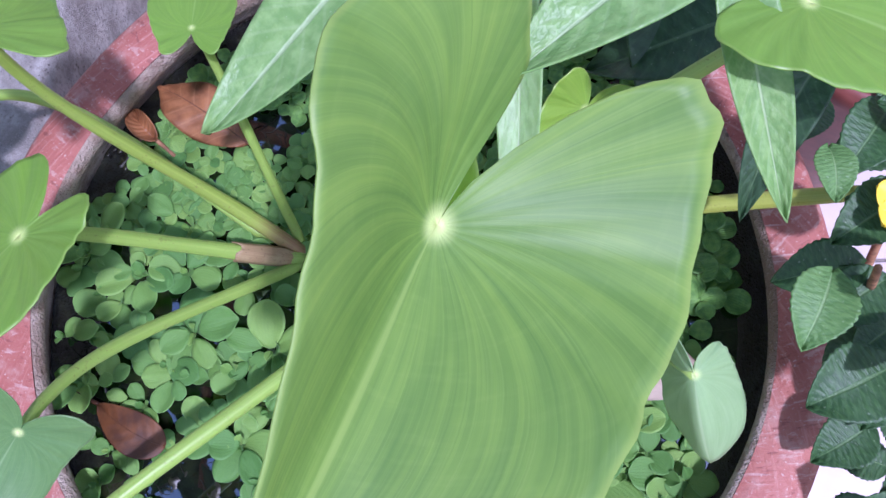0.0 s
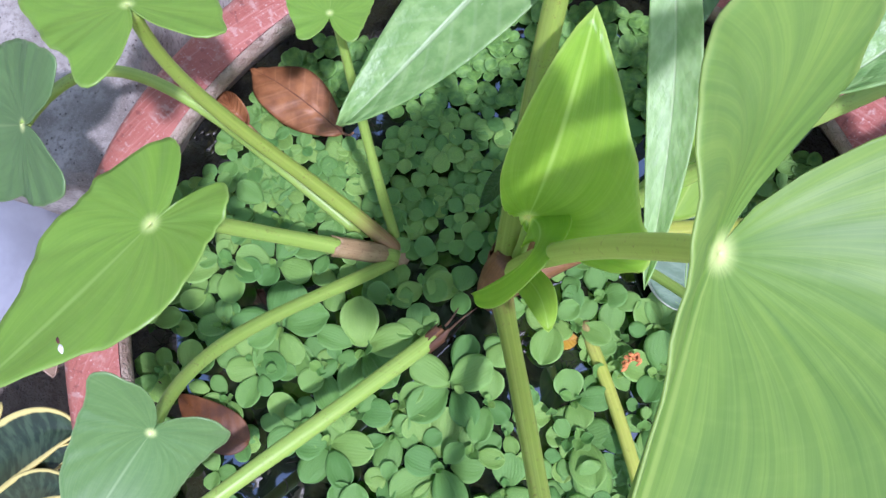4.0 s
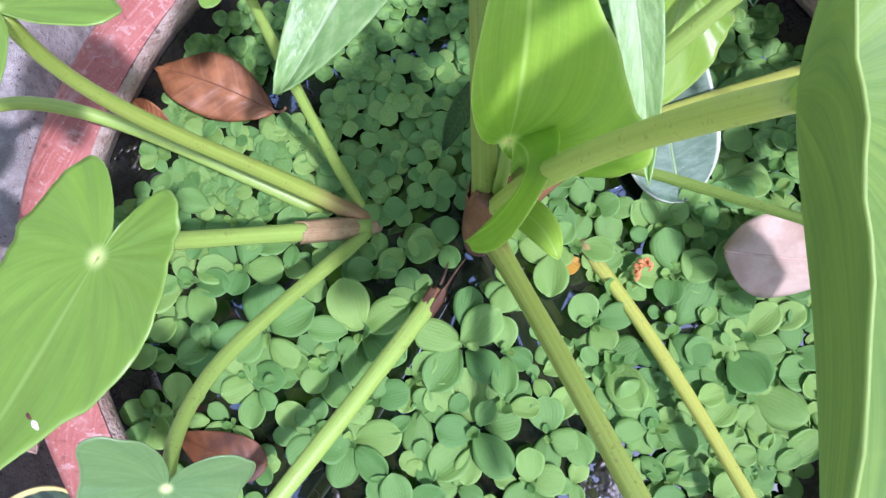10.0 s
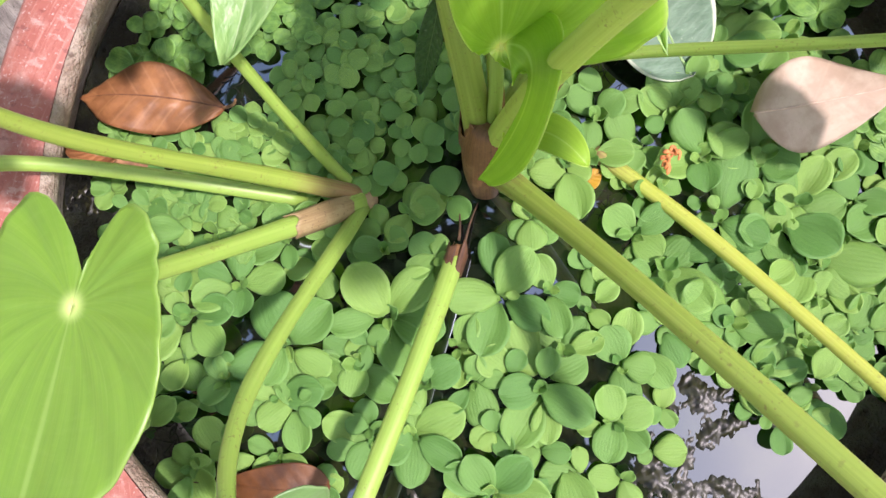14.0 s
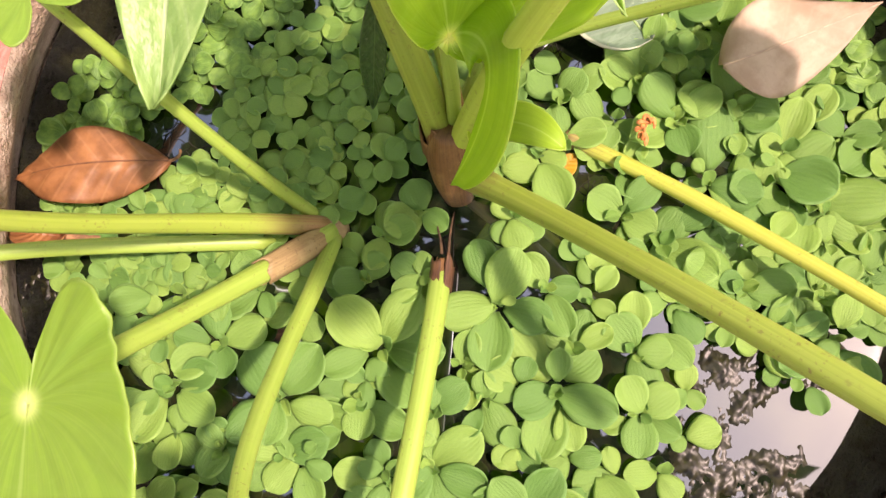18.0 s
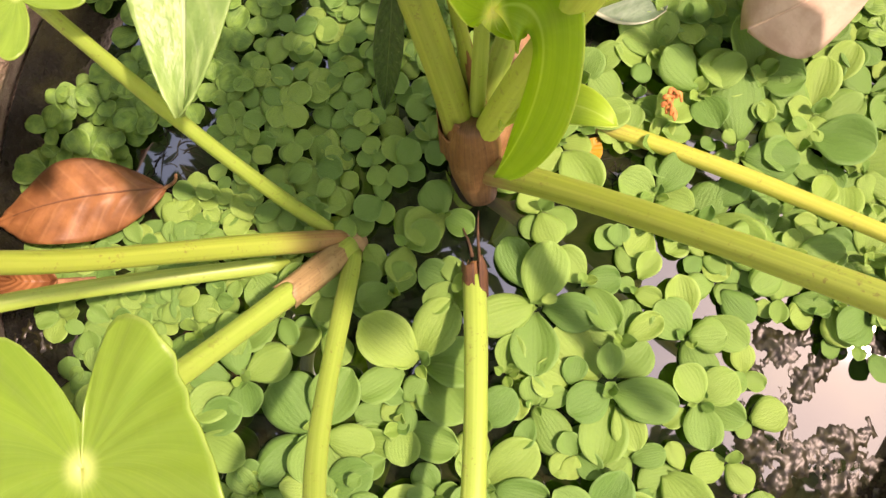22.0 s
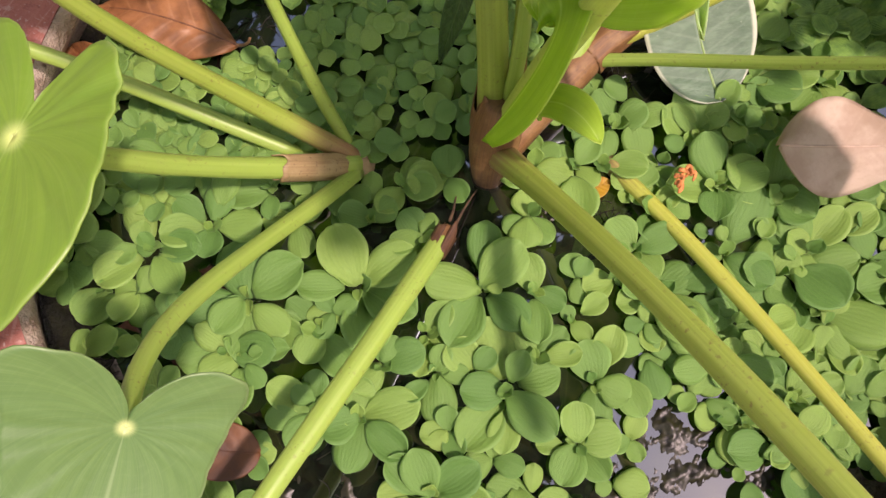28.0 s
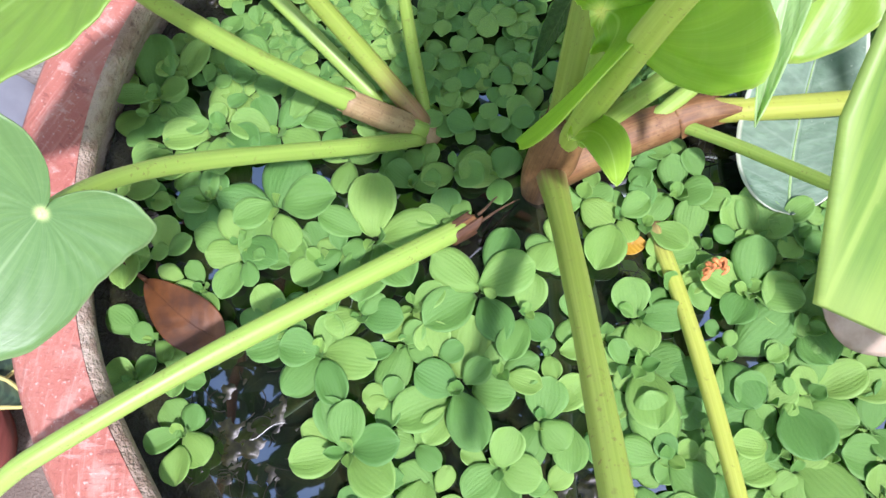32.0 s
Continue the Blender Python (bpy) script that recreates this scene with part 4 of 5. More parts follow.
for _ in range(14000):
    a, d = rng.uniform(0, 2 * math.pi), 0.241 * math.sqrt(rng.random())
    x, y = POT[0] + d * math.cos(a), POT[1] + d * math.sin(a)
    small = y > 0.165 and x < 0.02 or y > 0.2
    size = rng.uniform(0.0105, 0.0155) if small else rng.uniform(0.013, 0.021)
    if any((x - gx) ** 2 + (y - gy) ** 2 < (gr + size * 0.5) ** 2 for gx, gy, gr in GAPS):
        continue
    if d + size * 0.8 > 0.246:
        continue
    if any((x - px) ** 2 + (y - py) ** 2 < ((0.47 if small else 0.42 if x > 0.0 else 0.56) * (size + pr)) ** 2 for px, py, pr in placed):
        continue
    placed.append((x, y, size))
    count, turn = rng.choice((3, 4, 4, 5)) if small else rng.choice((3, 4, 5, 5)), rng.uniform(0, 6.28)
    if y > 0.27 or x > 0.15:
        far_rosette(x, y, size, count, turn)
    else:
        rosette(x, y, size, count, turn, 0.35 if x > 0.0 else 0.15)
    if len(placed) > 1150:
        break

carpet = new("floating_plants", mesh_from("floating_plants", SMALL_V, SMALL_F, M_LETTUCE, SMALL_B))
tagged(carpet, "carpet of tiny round floating leaves along the far rim", "water plant", kind="stuff")

# ---- first aquatic plant: five stalks from one brown node ----
plant_a = thing("heart_leaf_plant", (-0.116, 0.156, 0), "aquatic plant with glossy green heart-shaped leaves on long stalks", "aquatic plant", "aquatic plants in the bowl")
tube("rootstock", plant_a, bezier([(-0.112, 0.161, -0.02), (-0.114, 0.162, -0.006), (-0.117, 0.163, 0.003), (-0.122, 0.164, 0.010)], 10), (0.008, 0.0092, 0.0088, 0.004), M_SHEATH_PALE, "brown papery node")
STALK_B = [(-0.119, 0.166, 0.006), (-0.175, 0.204, 0.091), (-0.214, 0.204, 0.174), (-0.1955, 0.207, 0.261)]
STALK_L = [(-0.118, 0.161, 0.006), (-0.181, 0.154, 0.071), (-0.218, 0.154, 0.136), (-0.200, 0.128, 0.208)]
STALK_C = [(-0.119, 0.157, 0.004), (-0.167, 0.107, 0.083), (-0.203, 0.082, 0.149), (-0.1840, 0.036, 0.2135)]
STALK_D = [(-0.118, 0.171, 0.0), (-0.128, 0.206, 0.057), (-0.128, 0.228, 0.12), (-0.1285, 0.2445, 0.1845)]
STALK_E = [(-0.146, 0.178, 0.001), (-0.262, 0.262, 0.062), (-0.296, 0.284, 0.118), (-0.3145, 0.200, 0.1435)]
tube("stalk", plant_a, bezier(STALK_B, 40), (0.0058, 0.0046, 0.0037, 0.0030), M_STALK_FOOT)
tube("stalk", plant_a, bezier(STALK_L, 40), (0.0060, 0.0052, 0.0044, 0.0034), M_STALK)
husk("sheath", plant_a, bezier(STALK_L, 60)[:14], (0.0030, 0.0070, 0.0068, 0.0064, 0.0060), M_SHEATH_PALE, 3, ragged=0.12, label= "brown papery sheath round the stalk's foot")
tube("stalk", plant_a, bezier(STALK_C, 40), (0.0046, 0.0042, 0.0038, 0.0028), M_STALK)
tube("stalk", plant_a, bezier(STALK_D, 36), (0.0038, 0.0034, 0.0030, 0.0024), M_STALK)
tube("stalk", plant_a, bezier(STALK_E, 44), (0.0044, 0.0042, 0.0038, 0.0032), M_STALK)
heart_leaf("leaf_blade", plant_a, (-0.199, 0.1277, 0.2103), (-0.6156, -0.7866, 0.0477), (-0.1492, 0.1758, 0.973), 0.1010,
           (0.6956, 0.5512, 0.4225, 0.4296, 0.42, 0.4443, 0.1768, 0.0608), (0.701, 0.5471, 0.4586, 0.3769, 0.3527, 0.3971, 0.322, 0.0791), (0.0513, -0.1458, 0.0248, -0.0472, 0.244, -0.2072), M_MID, 3)
heart_leaf("leaf_blade", plant_a, (-0.1840, 0.0358, 0.2149), (-0.5984, -0.6956, -0.3977), (0.1691, -0.5948, 0.7859), 0.0497,
           (0.8969, 0.6902, 0.5957, 0.6100, 0.7600, 0.5200, 0.2000, 0.0538), (0.929, 0.6854, 0.5262, 0.5387, 0.6500, 0.5000, 0.2000, 0.0526), (0.3052, 0.2044, 0.2863, -0.1855, 0.1312, -0.4468), M_SOFT, 4, label="duller grey-green small blade")
heart_leaf("leaf_blade", plant_a, (-0.1961, 0.2075, 0.2634), (-0.6207, 0.7184, -0.3141), (0.066, 0.4471, 0.8921), 0.0655,
           (0.88, 0.7212, 0.6121, 0.5405, 0.5816, 0.6214, 0.2799, 0.0513), (0.8902, 0.7569, 0.5852, 0.536, 0.5519, 0.7085, 0.2706, 0.0524), (0.0832, -0.0469, -0.0712, -0.2689, 0.0494, -0.3804), M_MID, 5)
heart_leaf("leaf_blade", plant_a, (-0.1308, 0.2459, 0.1890), (-0.0417, 0.9889, -0.1423), (0.0598, 0.1447, 0.9877), 0.042,
           (0.8792, 0.7259, 0.55, 0.45, 0.46, 0.48, 0.22, 0.0511), (0.8769, 0.7632, 0.589, 0.48, 0.46, 0.50, 0.24, 0.0502), (-0.0857, -0.0732, -0.0145, -0.1546, 0.2158, -0.0037), M_MID, 6)
heart_leaf("leaf_blade", plant_a, (-0.3151, 0.1997, 0.1441), (-0.7772, 0.2073, -0.5941), (-0.6289, -0.2844, 0.7236), 0.0824,
           (0.878, 0.7469, 0.6258, 0.581, 0.5877, 0.6532, 0.2616, 0.0515), (0.8899, 0.7656, 0.5397, 0.5657, 0.6054, 0.6445, 0.251, 0.0492), (0.2533, -0.1289, 0.085, -0.286, 0.0441, -0.2312), M_OLD, 7, label="dull dark green drooping blade")

# ---- second aquatic plant: the tall one ----
plant_b = thing("heart_leaf_plant", (-0.045, 0.138, 0), "large aquatic plant with one huge heart-shaped leaf and thick stalks", "aquatic plant", "aquatic plants in the bowl")
tube("rootstock", plant_b, bezier([(-0.053, 0.128, -0.03), (-0.052, 0.132, -0.004), (-0.045, 0.142, 0.020), (-0.036, 0.153, 0.052)], 22), (0.0060, 0.0070, 0.0084, 0.0106, 0.0126, 0.0132, 0.0124, 0.0096), M_SHEATH, "thick brown rootstock, broadest where the stalks leave it", sides=22, ribs=0.035)
tube("rootstock", plant_b, bezier([(-0.040, 0.142, 0.014), (-0.015, 0.158, 0.020), (0.010, 0.168, 0.022), (0.036, 0.180, 0.024)], 16), (0.011, 0.0115, 0.011, 0.008), M_SHEATH, "brown creeping rootstock")
STALK_UP = [(-0.042, 0.152, 0.018), (-0.034, 0.171, 0.092), (-0.031, 0.199, 0.158), (-0.014, 0.250, 0.245)]
tube("stalk", plant_b, bezier(STALK_UP, 36), (0.0088, 0.0072, 0.0062, 0.0054), M_STALK_FOOT)
tube("sheath", plant_b, bezier([(-0.036, 0.150, 0.018), (-0.026, 0.160, 0.05), (-0.020, 0.172, 0.09), (-0.018, 0.188, 0.13)], 20), (0.006, 0.0045, 0.003, 0.0012), M_STALK_FOOT, "narrow green sheath beside the stalk")
tube("stalk", plant_b, bezier([(-0.044, 0.140, 0.016), (-0.030, 0.079, 0.090), (-0.019, 0.022, 0.152), (0.000, -0.072, 0.215)], 44), (0.0082, 0.0066, 0.0056, 0.0054, 0.0052, 0.0051, 0.0050), M_STALK_FOOT)
tube("stalk", plant_b, bezier([(0.0135, 0.119, 0.002), (0.041, 0.056, 0.012), (0.057, -0.016, 0.038), (0.075, -0.125, 0.090)], 40), (0.0046, 0.0044, 0.0040, 0.0036), M_STALK_YELLOW, "yellowing stalk")
tube("stalk", plant_b, bezier([(0.028, 0.178, 0.022), (0.075, 0.180, 0.026), (0.125, 0.180, 0.052), (0.232, 0.166, 0.118)], 40), (0.0068, 0.0062, 0.0056, 0.0046), M_STALK_YELLOW)
tube("stalk", plant_b, bezier([(0.016, 0.172, 0.020), (0.058, 0.150, 0.042), (0.088, 0.110, 0.084), (0.1215, 0.0628, 0.1690)], 34), (0.0036, 0.0033, 0.0030, 0.0024), M_STALK)
tube("stalk", plant_b, bezier([(-0.042, 0.147, 0.010), (-0.024, 0.142, 0.110), (-0.001, 0.121, 0.238), (0.0181, 0.0915, 0.348)], 40), (0.0030, 0.0062, 0.0062, 0.0058, 0.0052, 0.0048, 0.0044, 0.0038), M_PETIOLE)
tube("stalk", plant_b, bezier([(-0.037, 0.151, 0.020), (-0.028, 0.156, 0.07), (-0.026, 0.158, 0.11), (-0.0270, 0.1560, 0.1510)], 24), (0.0045, 0.0038, 0.0032, 0.0026), M_STALK)
tube("stalk", plant_b, bezier([(-0.038, 0.151, 0.018), (0.025, 0.174, 0.104), (0.081, 0.192, 0.155), (0.162, 0.209, 0.248)], 40), (0.0058, 0.0052, 0.0046, 0.0034), M_STALK)
heart_leaf("leaf_blade", plant_b, (0.0165, 0.0900, 0.3489), (-0.2193, -0.8823, 0.4164), (0.7436, 0.1251, 0.6568), 0.1078,
           (0.72, 0.54, 0.57, 0.57, 0.50, 0.345, 0.2366, 0.0189), (0.9, 0.7177, 0.5863, 0.5653, 0.5006, 0.4663, 0.3379, 0.0456), (-0.1411, 2.8993, 1.22, -1.15, 0.6, 0.313), M_BIG, 8, 0.004, "huge glossy blade, its margin rolled up along one side")
heart_leaf("leaf_blade", plant_b, (-0.0272, 0.1525, 0.1520), (0.2044, 0.1122, 0.9724), (-0.0667, -0.9895, 0.1281), 0.1016,
           (0.77, 0.61, 0.61, 0.48, 0.16, 0.16, 0.10, 0.0499), (0.60, 0.25, 0.12, 0.065, 0.08, 0.14, 0.18, 0.14), (-0.5261, 0.82, 0.60, -0.30, 0.30, -0.0459), M_YOUNG, 9, 0.011, lobe_right=1.45, sway=0.16, label= "bright yellow-green young blade, cupped like a spoon")
tube("stalk", plant_b, bezier([(0.004, 0.166, 0.026), (0.050, 0.205, 0.050), (0.080, 0.225, 0.090), (0.0805, 0.2175, 0.127)], 24), (0.0042, 0.0036, 0.0028), M_STALK)
heart_leaf("leaf_blade", plant_b, (0.080, 0.217, 0.128), (-0.40, -0.72, -0.57), (0.1, -0.65, 0.76), 0.064,
           (0.76, 0.54, 0.44, 0.40, 0.42, 0.42, 0.25, 0.05), (0.76, 0.54, 0.44, 0.40, 0.42, 0.42, 0.25, 0.05), (0.1, 0.3, 0.35, 0.3, 0.35, 0.3), M_GREENER, 10, 0.02, "bright yellow-green young blade, folded")
heart_leaf("leaf_blade", plant_b, (0.162, 0.209, 0.250), (0.85, -0.25, -0.10), (0, 0.25, 1), 0.085,
           (0.84, 0.62, 0.52, 0.50, 0.54, 0.52, 0.3, 0.06), (0.84, 0.62, 0.52, 0.50, 0.54, 0.52, 0.3, 0.06), (-0.2, -0.2, 0.2, -0.2, 0.2, -0.2), M_MID, 11)
heart_leaf("leaf_blade", plant_b, (0.1215, 0.0628, 0.1700), (0.12, -0.95, -0.45), (-0.30, -0.2, 0.9), 0.062,
           (0.78, 0.46, 0.36, 0.34, 0.36, 0.34, 0.18, 0.06), (0.78, 0.44, 0.30, 0.26, 0.26, 0.24, 0.15, 0.06), (-0.5, -0.3, -1.7, -0.3, -1.5, -0.3), M_PALE, 12, 0.03, "pale green blade folded along its length")
lance_leaf("leaf_lobe", plant_b, [(-0.0262, 0.1520, 0.1530), (-0.010, 0.138, 0.172), (-0.034, 0.115, 0.158), (-0.0578, 0.1203, 0.0985)], 0.040, M_YOUNG, up=(-0.55, 0.45, 0.33), cup=-0.10, quilt=0.0, profile=0.75, blunt=0.30, point=0.9, veins=5, label="long tapering lobe of the young blade, hanging down", seed=42)
lance_leaf("sheath", plant_b, [(-0.0345, 0.1375, 0.066), (-0.024, 0.134, 0.098), (-0.016, 0.116, 0.116), (-0.0140, 0.0985, 0.111)], 0.019, M_WING, up=(0.2, -0.4, 1), cup=0.06, quilt=0.0, profile=1.0, blunt=0.25, point=0.8, label="bright green sheath wing, curled outwards", seed=41)

husk("sheath", plant_b, bezier(STALK_UP, 60)[:11], (0.0118, 0.0104, 0.0090), M_SHEATH, 11, "torn brown sheath round the thick stalk", 3.6, 0.6)
husk("sheath", plant_b, bezier([(-0.042, 0.146, 0.010), (-0.033, 0.156, 0.034), (-0.025, 0.166, 0.060), (-0.020, 0.176, 0.095)], 24), (0.0100, 0.0080, 0.0060, 0.0030), M_SHEATH, 12, "tall brown papery sheath", 3.6, 0.35)
husk("sheath", plant_b, bezier([(0.018, 0.172, 0.022), (0.030, 0.178, 0.023), (0.042, 0.180, 0.025), (0.052, 0.181, 0.028)], 16), (0.0108, 0.0092, 0.0080), M_SHEATH, 14, "short torn sheath", 5.4, 0.5)

# torn stalk lying across the bowl
torn = thing("torn_stalk", (-0.083, 0.106, 0.014), "torn green stalk lying across the bowl and over its rim", "stalk")
TORN = np.concatenate([bezier([(-0.084, 0.106, 0.013), (-0.129, 0.058, 0.059), (-0.184, 0.013, 0.087), (-0.247, -0.042, 0.094)], 40), bezier([(-0.251, -0.0455, 0.0938), (-0.285, -0.077, 0.088), (-0.315, -0.12, 0.05), (-0.335, -0.16, -0.02)], 14)])
tube("stalk", torn, TORN, (0.0056, 0.0054, 0.0050, 0.0046, 0.0042), M_STALK)
TORN_LINE = [(-0.092, 0.0965, 0.0205), (-0.088, 0.1010, 0.0175), (-0.0835, 0.1055, 0.0150), (-0.0790, 0.1100, 0.0130)]
husk("frayed_end", torn, bezier(TORN_LINE, 14), (0.0056, 0.0062, 0.0068), M_SHEATH_DARK, 5, "torn brown end, hollow and ragged", 5.9, 0.45)
husk("frayed_end", torn, bezier(TORN_LINE, 14), (0.0050, 0.0046, 0.0036), M_SHEATH, 6, "", 5.2, 0.3)
for k in range(2):
    a = k * 1.3
    q = Vector((-0.0800 + 0.003 * math.cos(a), 0.1085 + 0.003 * math.sin(a), 0.0135 + 0.002 * math.sin(a * 1.7)))
    tube("root_hair", torn, bezier([q, q + Vector((0.005, 0.006, -0.003)), q + Vector((0.009 + 0.003 * math.cos(3 * a), 0.013, -0.006)), q + Vector((0.013 + 0.005 * math.cos(2 * a), 0.018 + 0.004 * math.sin(3 * a), -0.011))], 10), (0.0009, 0.0006, 0.0003), M_TORN, sides=6)

# ---- fallen leaves and bits ----
def fallen(name, spine, width, mat, label, category="fallen leaf", rib_mat=None, **kw):
    ob = thing(name, spine[0], label, category)
    lance_leaf("blade", ob, spine, width, mat, **kw)
    rib = bezier(spine, 24)[:21] + np.array([0, 0, 0.0003])
    tube("midrib", ob, rib, (width * 0.014, width * 0.006), rib_mat or mat, sides=6)
    return ob


brown = fallen("fallen_leaf", [(-0.162, 0.250, 0.008), (-0.182, 0.264, 0.022), (-0.208, 0.284, 0.026), (-0.235, 0.297, 0.014)], 0.043, M_BROWN, "dry copper-brown leaf floating beside the rim", rib_mat=M_BROWN_RIB, cup=-0.10, quilt=0.055, profile=1.12, blunt=0.30, veins=8, wave=0.09, up=(-0.1, 0.15, 1), seed=4)
tube("leaf_stalk", brown, bezier([(-0.163, 0.2505, 0.009), (-0.158, 0.248, 0.009), (-0.155, 0.247, 0.012), (-0.153, 0.248, 0.016)], 6), (0.001, 0.0008), M_TWIG, sides=6)
wet = fallen("fallen_leaf", [(-0.209, 0.028, 0.007), (-0.224, 0.032, 0.016), (-0.242, 0.043, 0.016), (-0.261, 0.056, 0.006)], 0.030, M_WET, "wet dark brown leaf half sunk in the water", cup=0.05, quilt=0.012, profile=0.70, blunt=0.20, veins=7, seed=5)
tube("leaf_stalk", wet, bezier([(-0.260, 0.056, 0.005), (-0.268, 0.060, 0.007), (-0.276, 0.064, 0.008), (-0.284, 0.070, 0.008)], 8), (0.0016, 0.0011, 0.0008), M_WET, sides=6)
tan = fallen("fallen_leaf", [(0.090, 0.091, 0.034), (0.108, 0.083, 0.036), (0.136, 0.074, 0.034), (0.166, 0.064, 0.040)], 0.050, M_TAN, "dry pale tan leaf lying on the water lettuce", rib_mat=M_TAN_RIB, cup=-0.08, quilt=0.005, profile=0.72, point=1.1, blunt=0.0, wave=0.10, veins=7, up=(0.1, -0.25, 1), seed=6)
fallen("fallen_leaf", [(0.081, 0.129, 0.010), (0.078, 0.152, 0.016), (0.079, 0.190, 0.028), (0.093, 0.250, 0.062)], 0.060, M_LANCE_GREY, "grey-green leaf with a pale edge, its tip in the water", rib_mat=M_LANCE_PALE, cup=0.05, quilt=0.022, blunt=0.35, veins=9, seed=7)
fallen("leaf_scrap", [(-0.006, 0.104, 0.003), (0.000, 0.106, 0.005), (0.006, 0.107, 0.004), (0.011, 0.108, 0.003)], 0.012, M_YELLOW, "yellow-orange leaf scrap on the water", cup=0.1, quilt=0.01, seed=8)
fallen("leaf_scrap", [(-0.150, 0.109, 0.005), (-0.146, 0.112, 0.007), (-0.141, 0.115, 0.007), (-0.136, 0.118, 0.005)], 0.010, M_YELLOW, "yellowing leaf scrap between the rosettes", cup=0.1, quilt=0.01, seed=9)
crumb = thing("flower_scrap", (0.044, 0.093, 0.014), "crumpled orange flower scrap on a water lettuce leaf", "flower scrap")
for k in range(9):
    a = k * 0.7
    q = Vector((0.044 + 0.0045 * math.cos(a) - 0.002, 0.093 + 0.004 * math.sin(a * 1.3), 0.021 + 0.0015 * math.sin(a * 2)))
    tube("petal", crumb, bezier([q, q + Vector((0.003 * math.cos(a * 2), 0.003, 0.002)), q + Vector((0.004, 0.002 * math.sin(a * 3), 0.0)), q + Vector((0.003 * math.sin(a), -0.003, 0.001))], 8), (0.0009, 0.0013, 0.0006), M_ORANGE, sides=6)
twig = thing("dry_twig", (-0.243, 0.262, 0.0), "curled brown dry leaf floating by the rim", "twig")
tube("stem", twig, bezier([(-0.213, 0.236, 0.003), (-0.223, 0.246, 0.006), (-0.233, 0.254, 0.008), (-0.243, 0.262, 0.010)], 14), (0.0012, 0.0016, 0.002), M_TWIG, sides=7)
lance_leaf("curled_blade", twig, [(-0.235, 0.256, 0.010), (-0.241, 0.261, 0.017), (-0.247, 0.267, 0.017), (-0.250, 0.274, 0.010)], 0.017, M_BROWN, cup=0.45, quilt=0.03, blunt=0.3, seed=3)
bit = thing("leaf_speck", (-0.2265, 0.07, 0.2207), "small brown and white speck stuck on the green blade", "speck")
tube("dark_end", bit, bezier([(-0.2298, 0.0745, 0.2189), (-0.2286, 0.0729, 0.2203), (-0.2274, 0.0714, 0.2212), (-0.2262, 0.0698, 0.2215)], 8), (0.0006, 0.0013, 0.0008), M_SEED, sides=7)
tube("white_end", bit, bezier([(-0.2266, 0.0704, 0.2212), (-0.2256, 0.069, 0.2225), (-0.2246, 0.0676, 0.2233), (-0.2236, 0.0662, 0.2235)], 8), (0.0007, 0.0014, 0.0004), M_WHITE, sides=7)

weed_v, weed_f = [], []
for gx, gy, gr, count in ((-0.19, -0.018, 0.040, 40), (0.055, 0.175, 0.035, 60), (-0.15, 0.262, 0.015, 25), (0.002, 0.09, 0.01, 15), (-0.285, 0.10, 0.012, 20)):
    for k in range(count):
        a, d, h = rng.uniform(0, 6.283), gr * math.sqrt(rng.random()), rng.uniform(0, 6.283)
        x, y, n = gx + d * math.cos(a), gy + d * math.sin(a), rng.randint(5, 9)
        turn, step = rng.uniform(-0.4, 0.4), rng.uniform(0.0012, 0.0026)
        for i in range(n):
            w = 0.00022 * (1 - i / n) + 0.00006
            weed_v += [(x - w * math.sin(h), y + w * math.cos(h), 0.0004), (x + w * math.sin(h), y - w * math.cos(h), 0.0006)]
            if i:
                m = len(weed_v)
                weed_f.append((m - 4, m - 3, m - 1, m - 2))
            x, y, h = x + step * math.cos(h), y + step * math.sin(h), h + turn
weed = new("water_weed", mesh_from("water_weed", weed_v, weed_f, M_WEED))
tagged(weed, "fine olive-brown weed and root hairs in the open water", "water weed", kind="stuff")
clump_v, clump_f = [], []
for gx, gy, gr, high in ((-0.006, -0.036, 0.030, 0.0016), (-0.048, -0.060, 0.032, 0.0016), (-0.030, -0.090, 0.034, 0.0014), (0.030, -0.062, 0.022, 0.0004), (0.052, 0.190, 0.034, 0.0012), (-0.19, -0.020, 0.045, 0.0004), (0.012, 0.062, 0.016, 0.0012), (-0.262, 0.250, 0.022, 0.0006), (-0.03, 0.106, 0.016, 0.0008)):
    base, n = len(clump_v), 48
    for i in range(n + 1):
        for j in range(n + 1):
            u, v = 2 * i / n - 1, 2 * j / n - 1
            p = Vector((gx + gr * u, gy + gr * v, 0))
            lump = 0.0030 * noise.noise(p * 90) + 0.0016 * noise.noise(p * 300) + 0.0012 * noise.noise(p * 1100)
            clump_v.append((p.x, p.y, lump + high - 0.0008 - 0.0035 * (u * u + v * v) ** 1.5))
    clump_f += [(base + i * (n + 1) + j, base + (i + 1) * (n + 1) + j, base + (i + 1) * (n + 1) + j + 1, base + i * (n + 1) + j + 1) for i in range(n) for j in range(n)]
clump = new("algae_clump", mesh_from("algae_clump", clump_v, clump_f, M_ALGAE))
tagged(clump, "wet olive-brown algae breaking the water surface between the rosettes", "algae", kind="stuff")
thread = thing("white_thread", (-0.186, -0.02, 0.001), "thin curled white thread floating on the water", "thread")
tube("strand", thread, bezier([(-0.186, -0.021, 0.0012), (-0.180, -0.021, 0.0016), (-0.178, -0.010, 0.0016), (-0.168, -0.010, 0.0012)], 24), (0.00014, 0.00018, 0.0001), M_WHITE, sides=5)

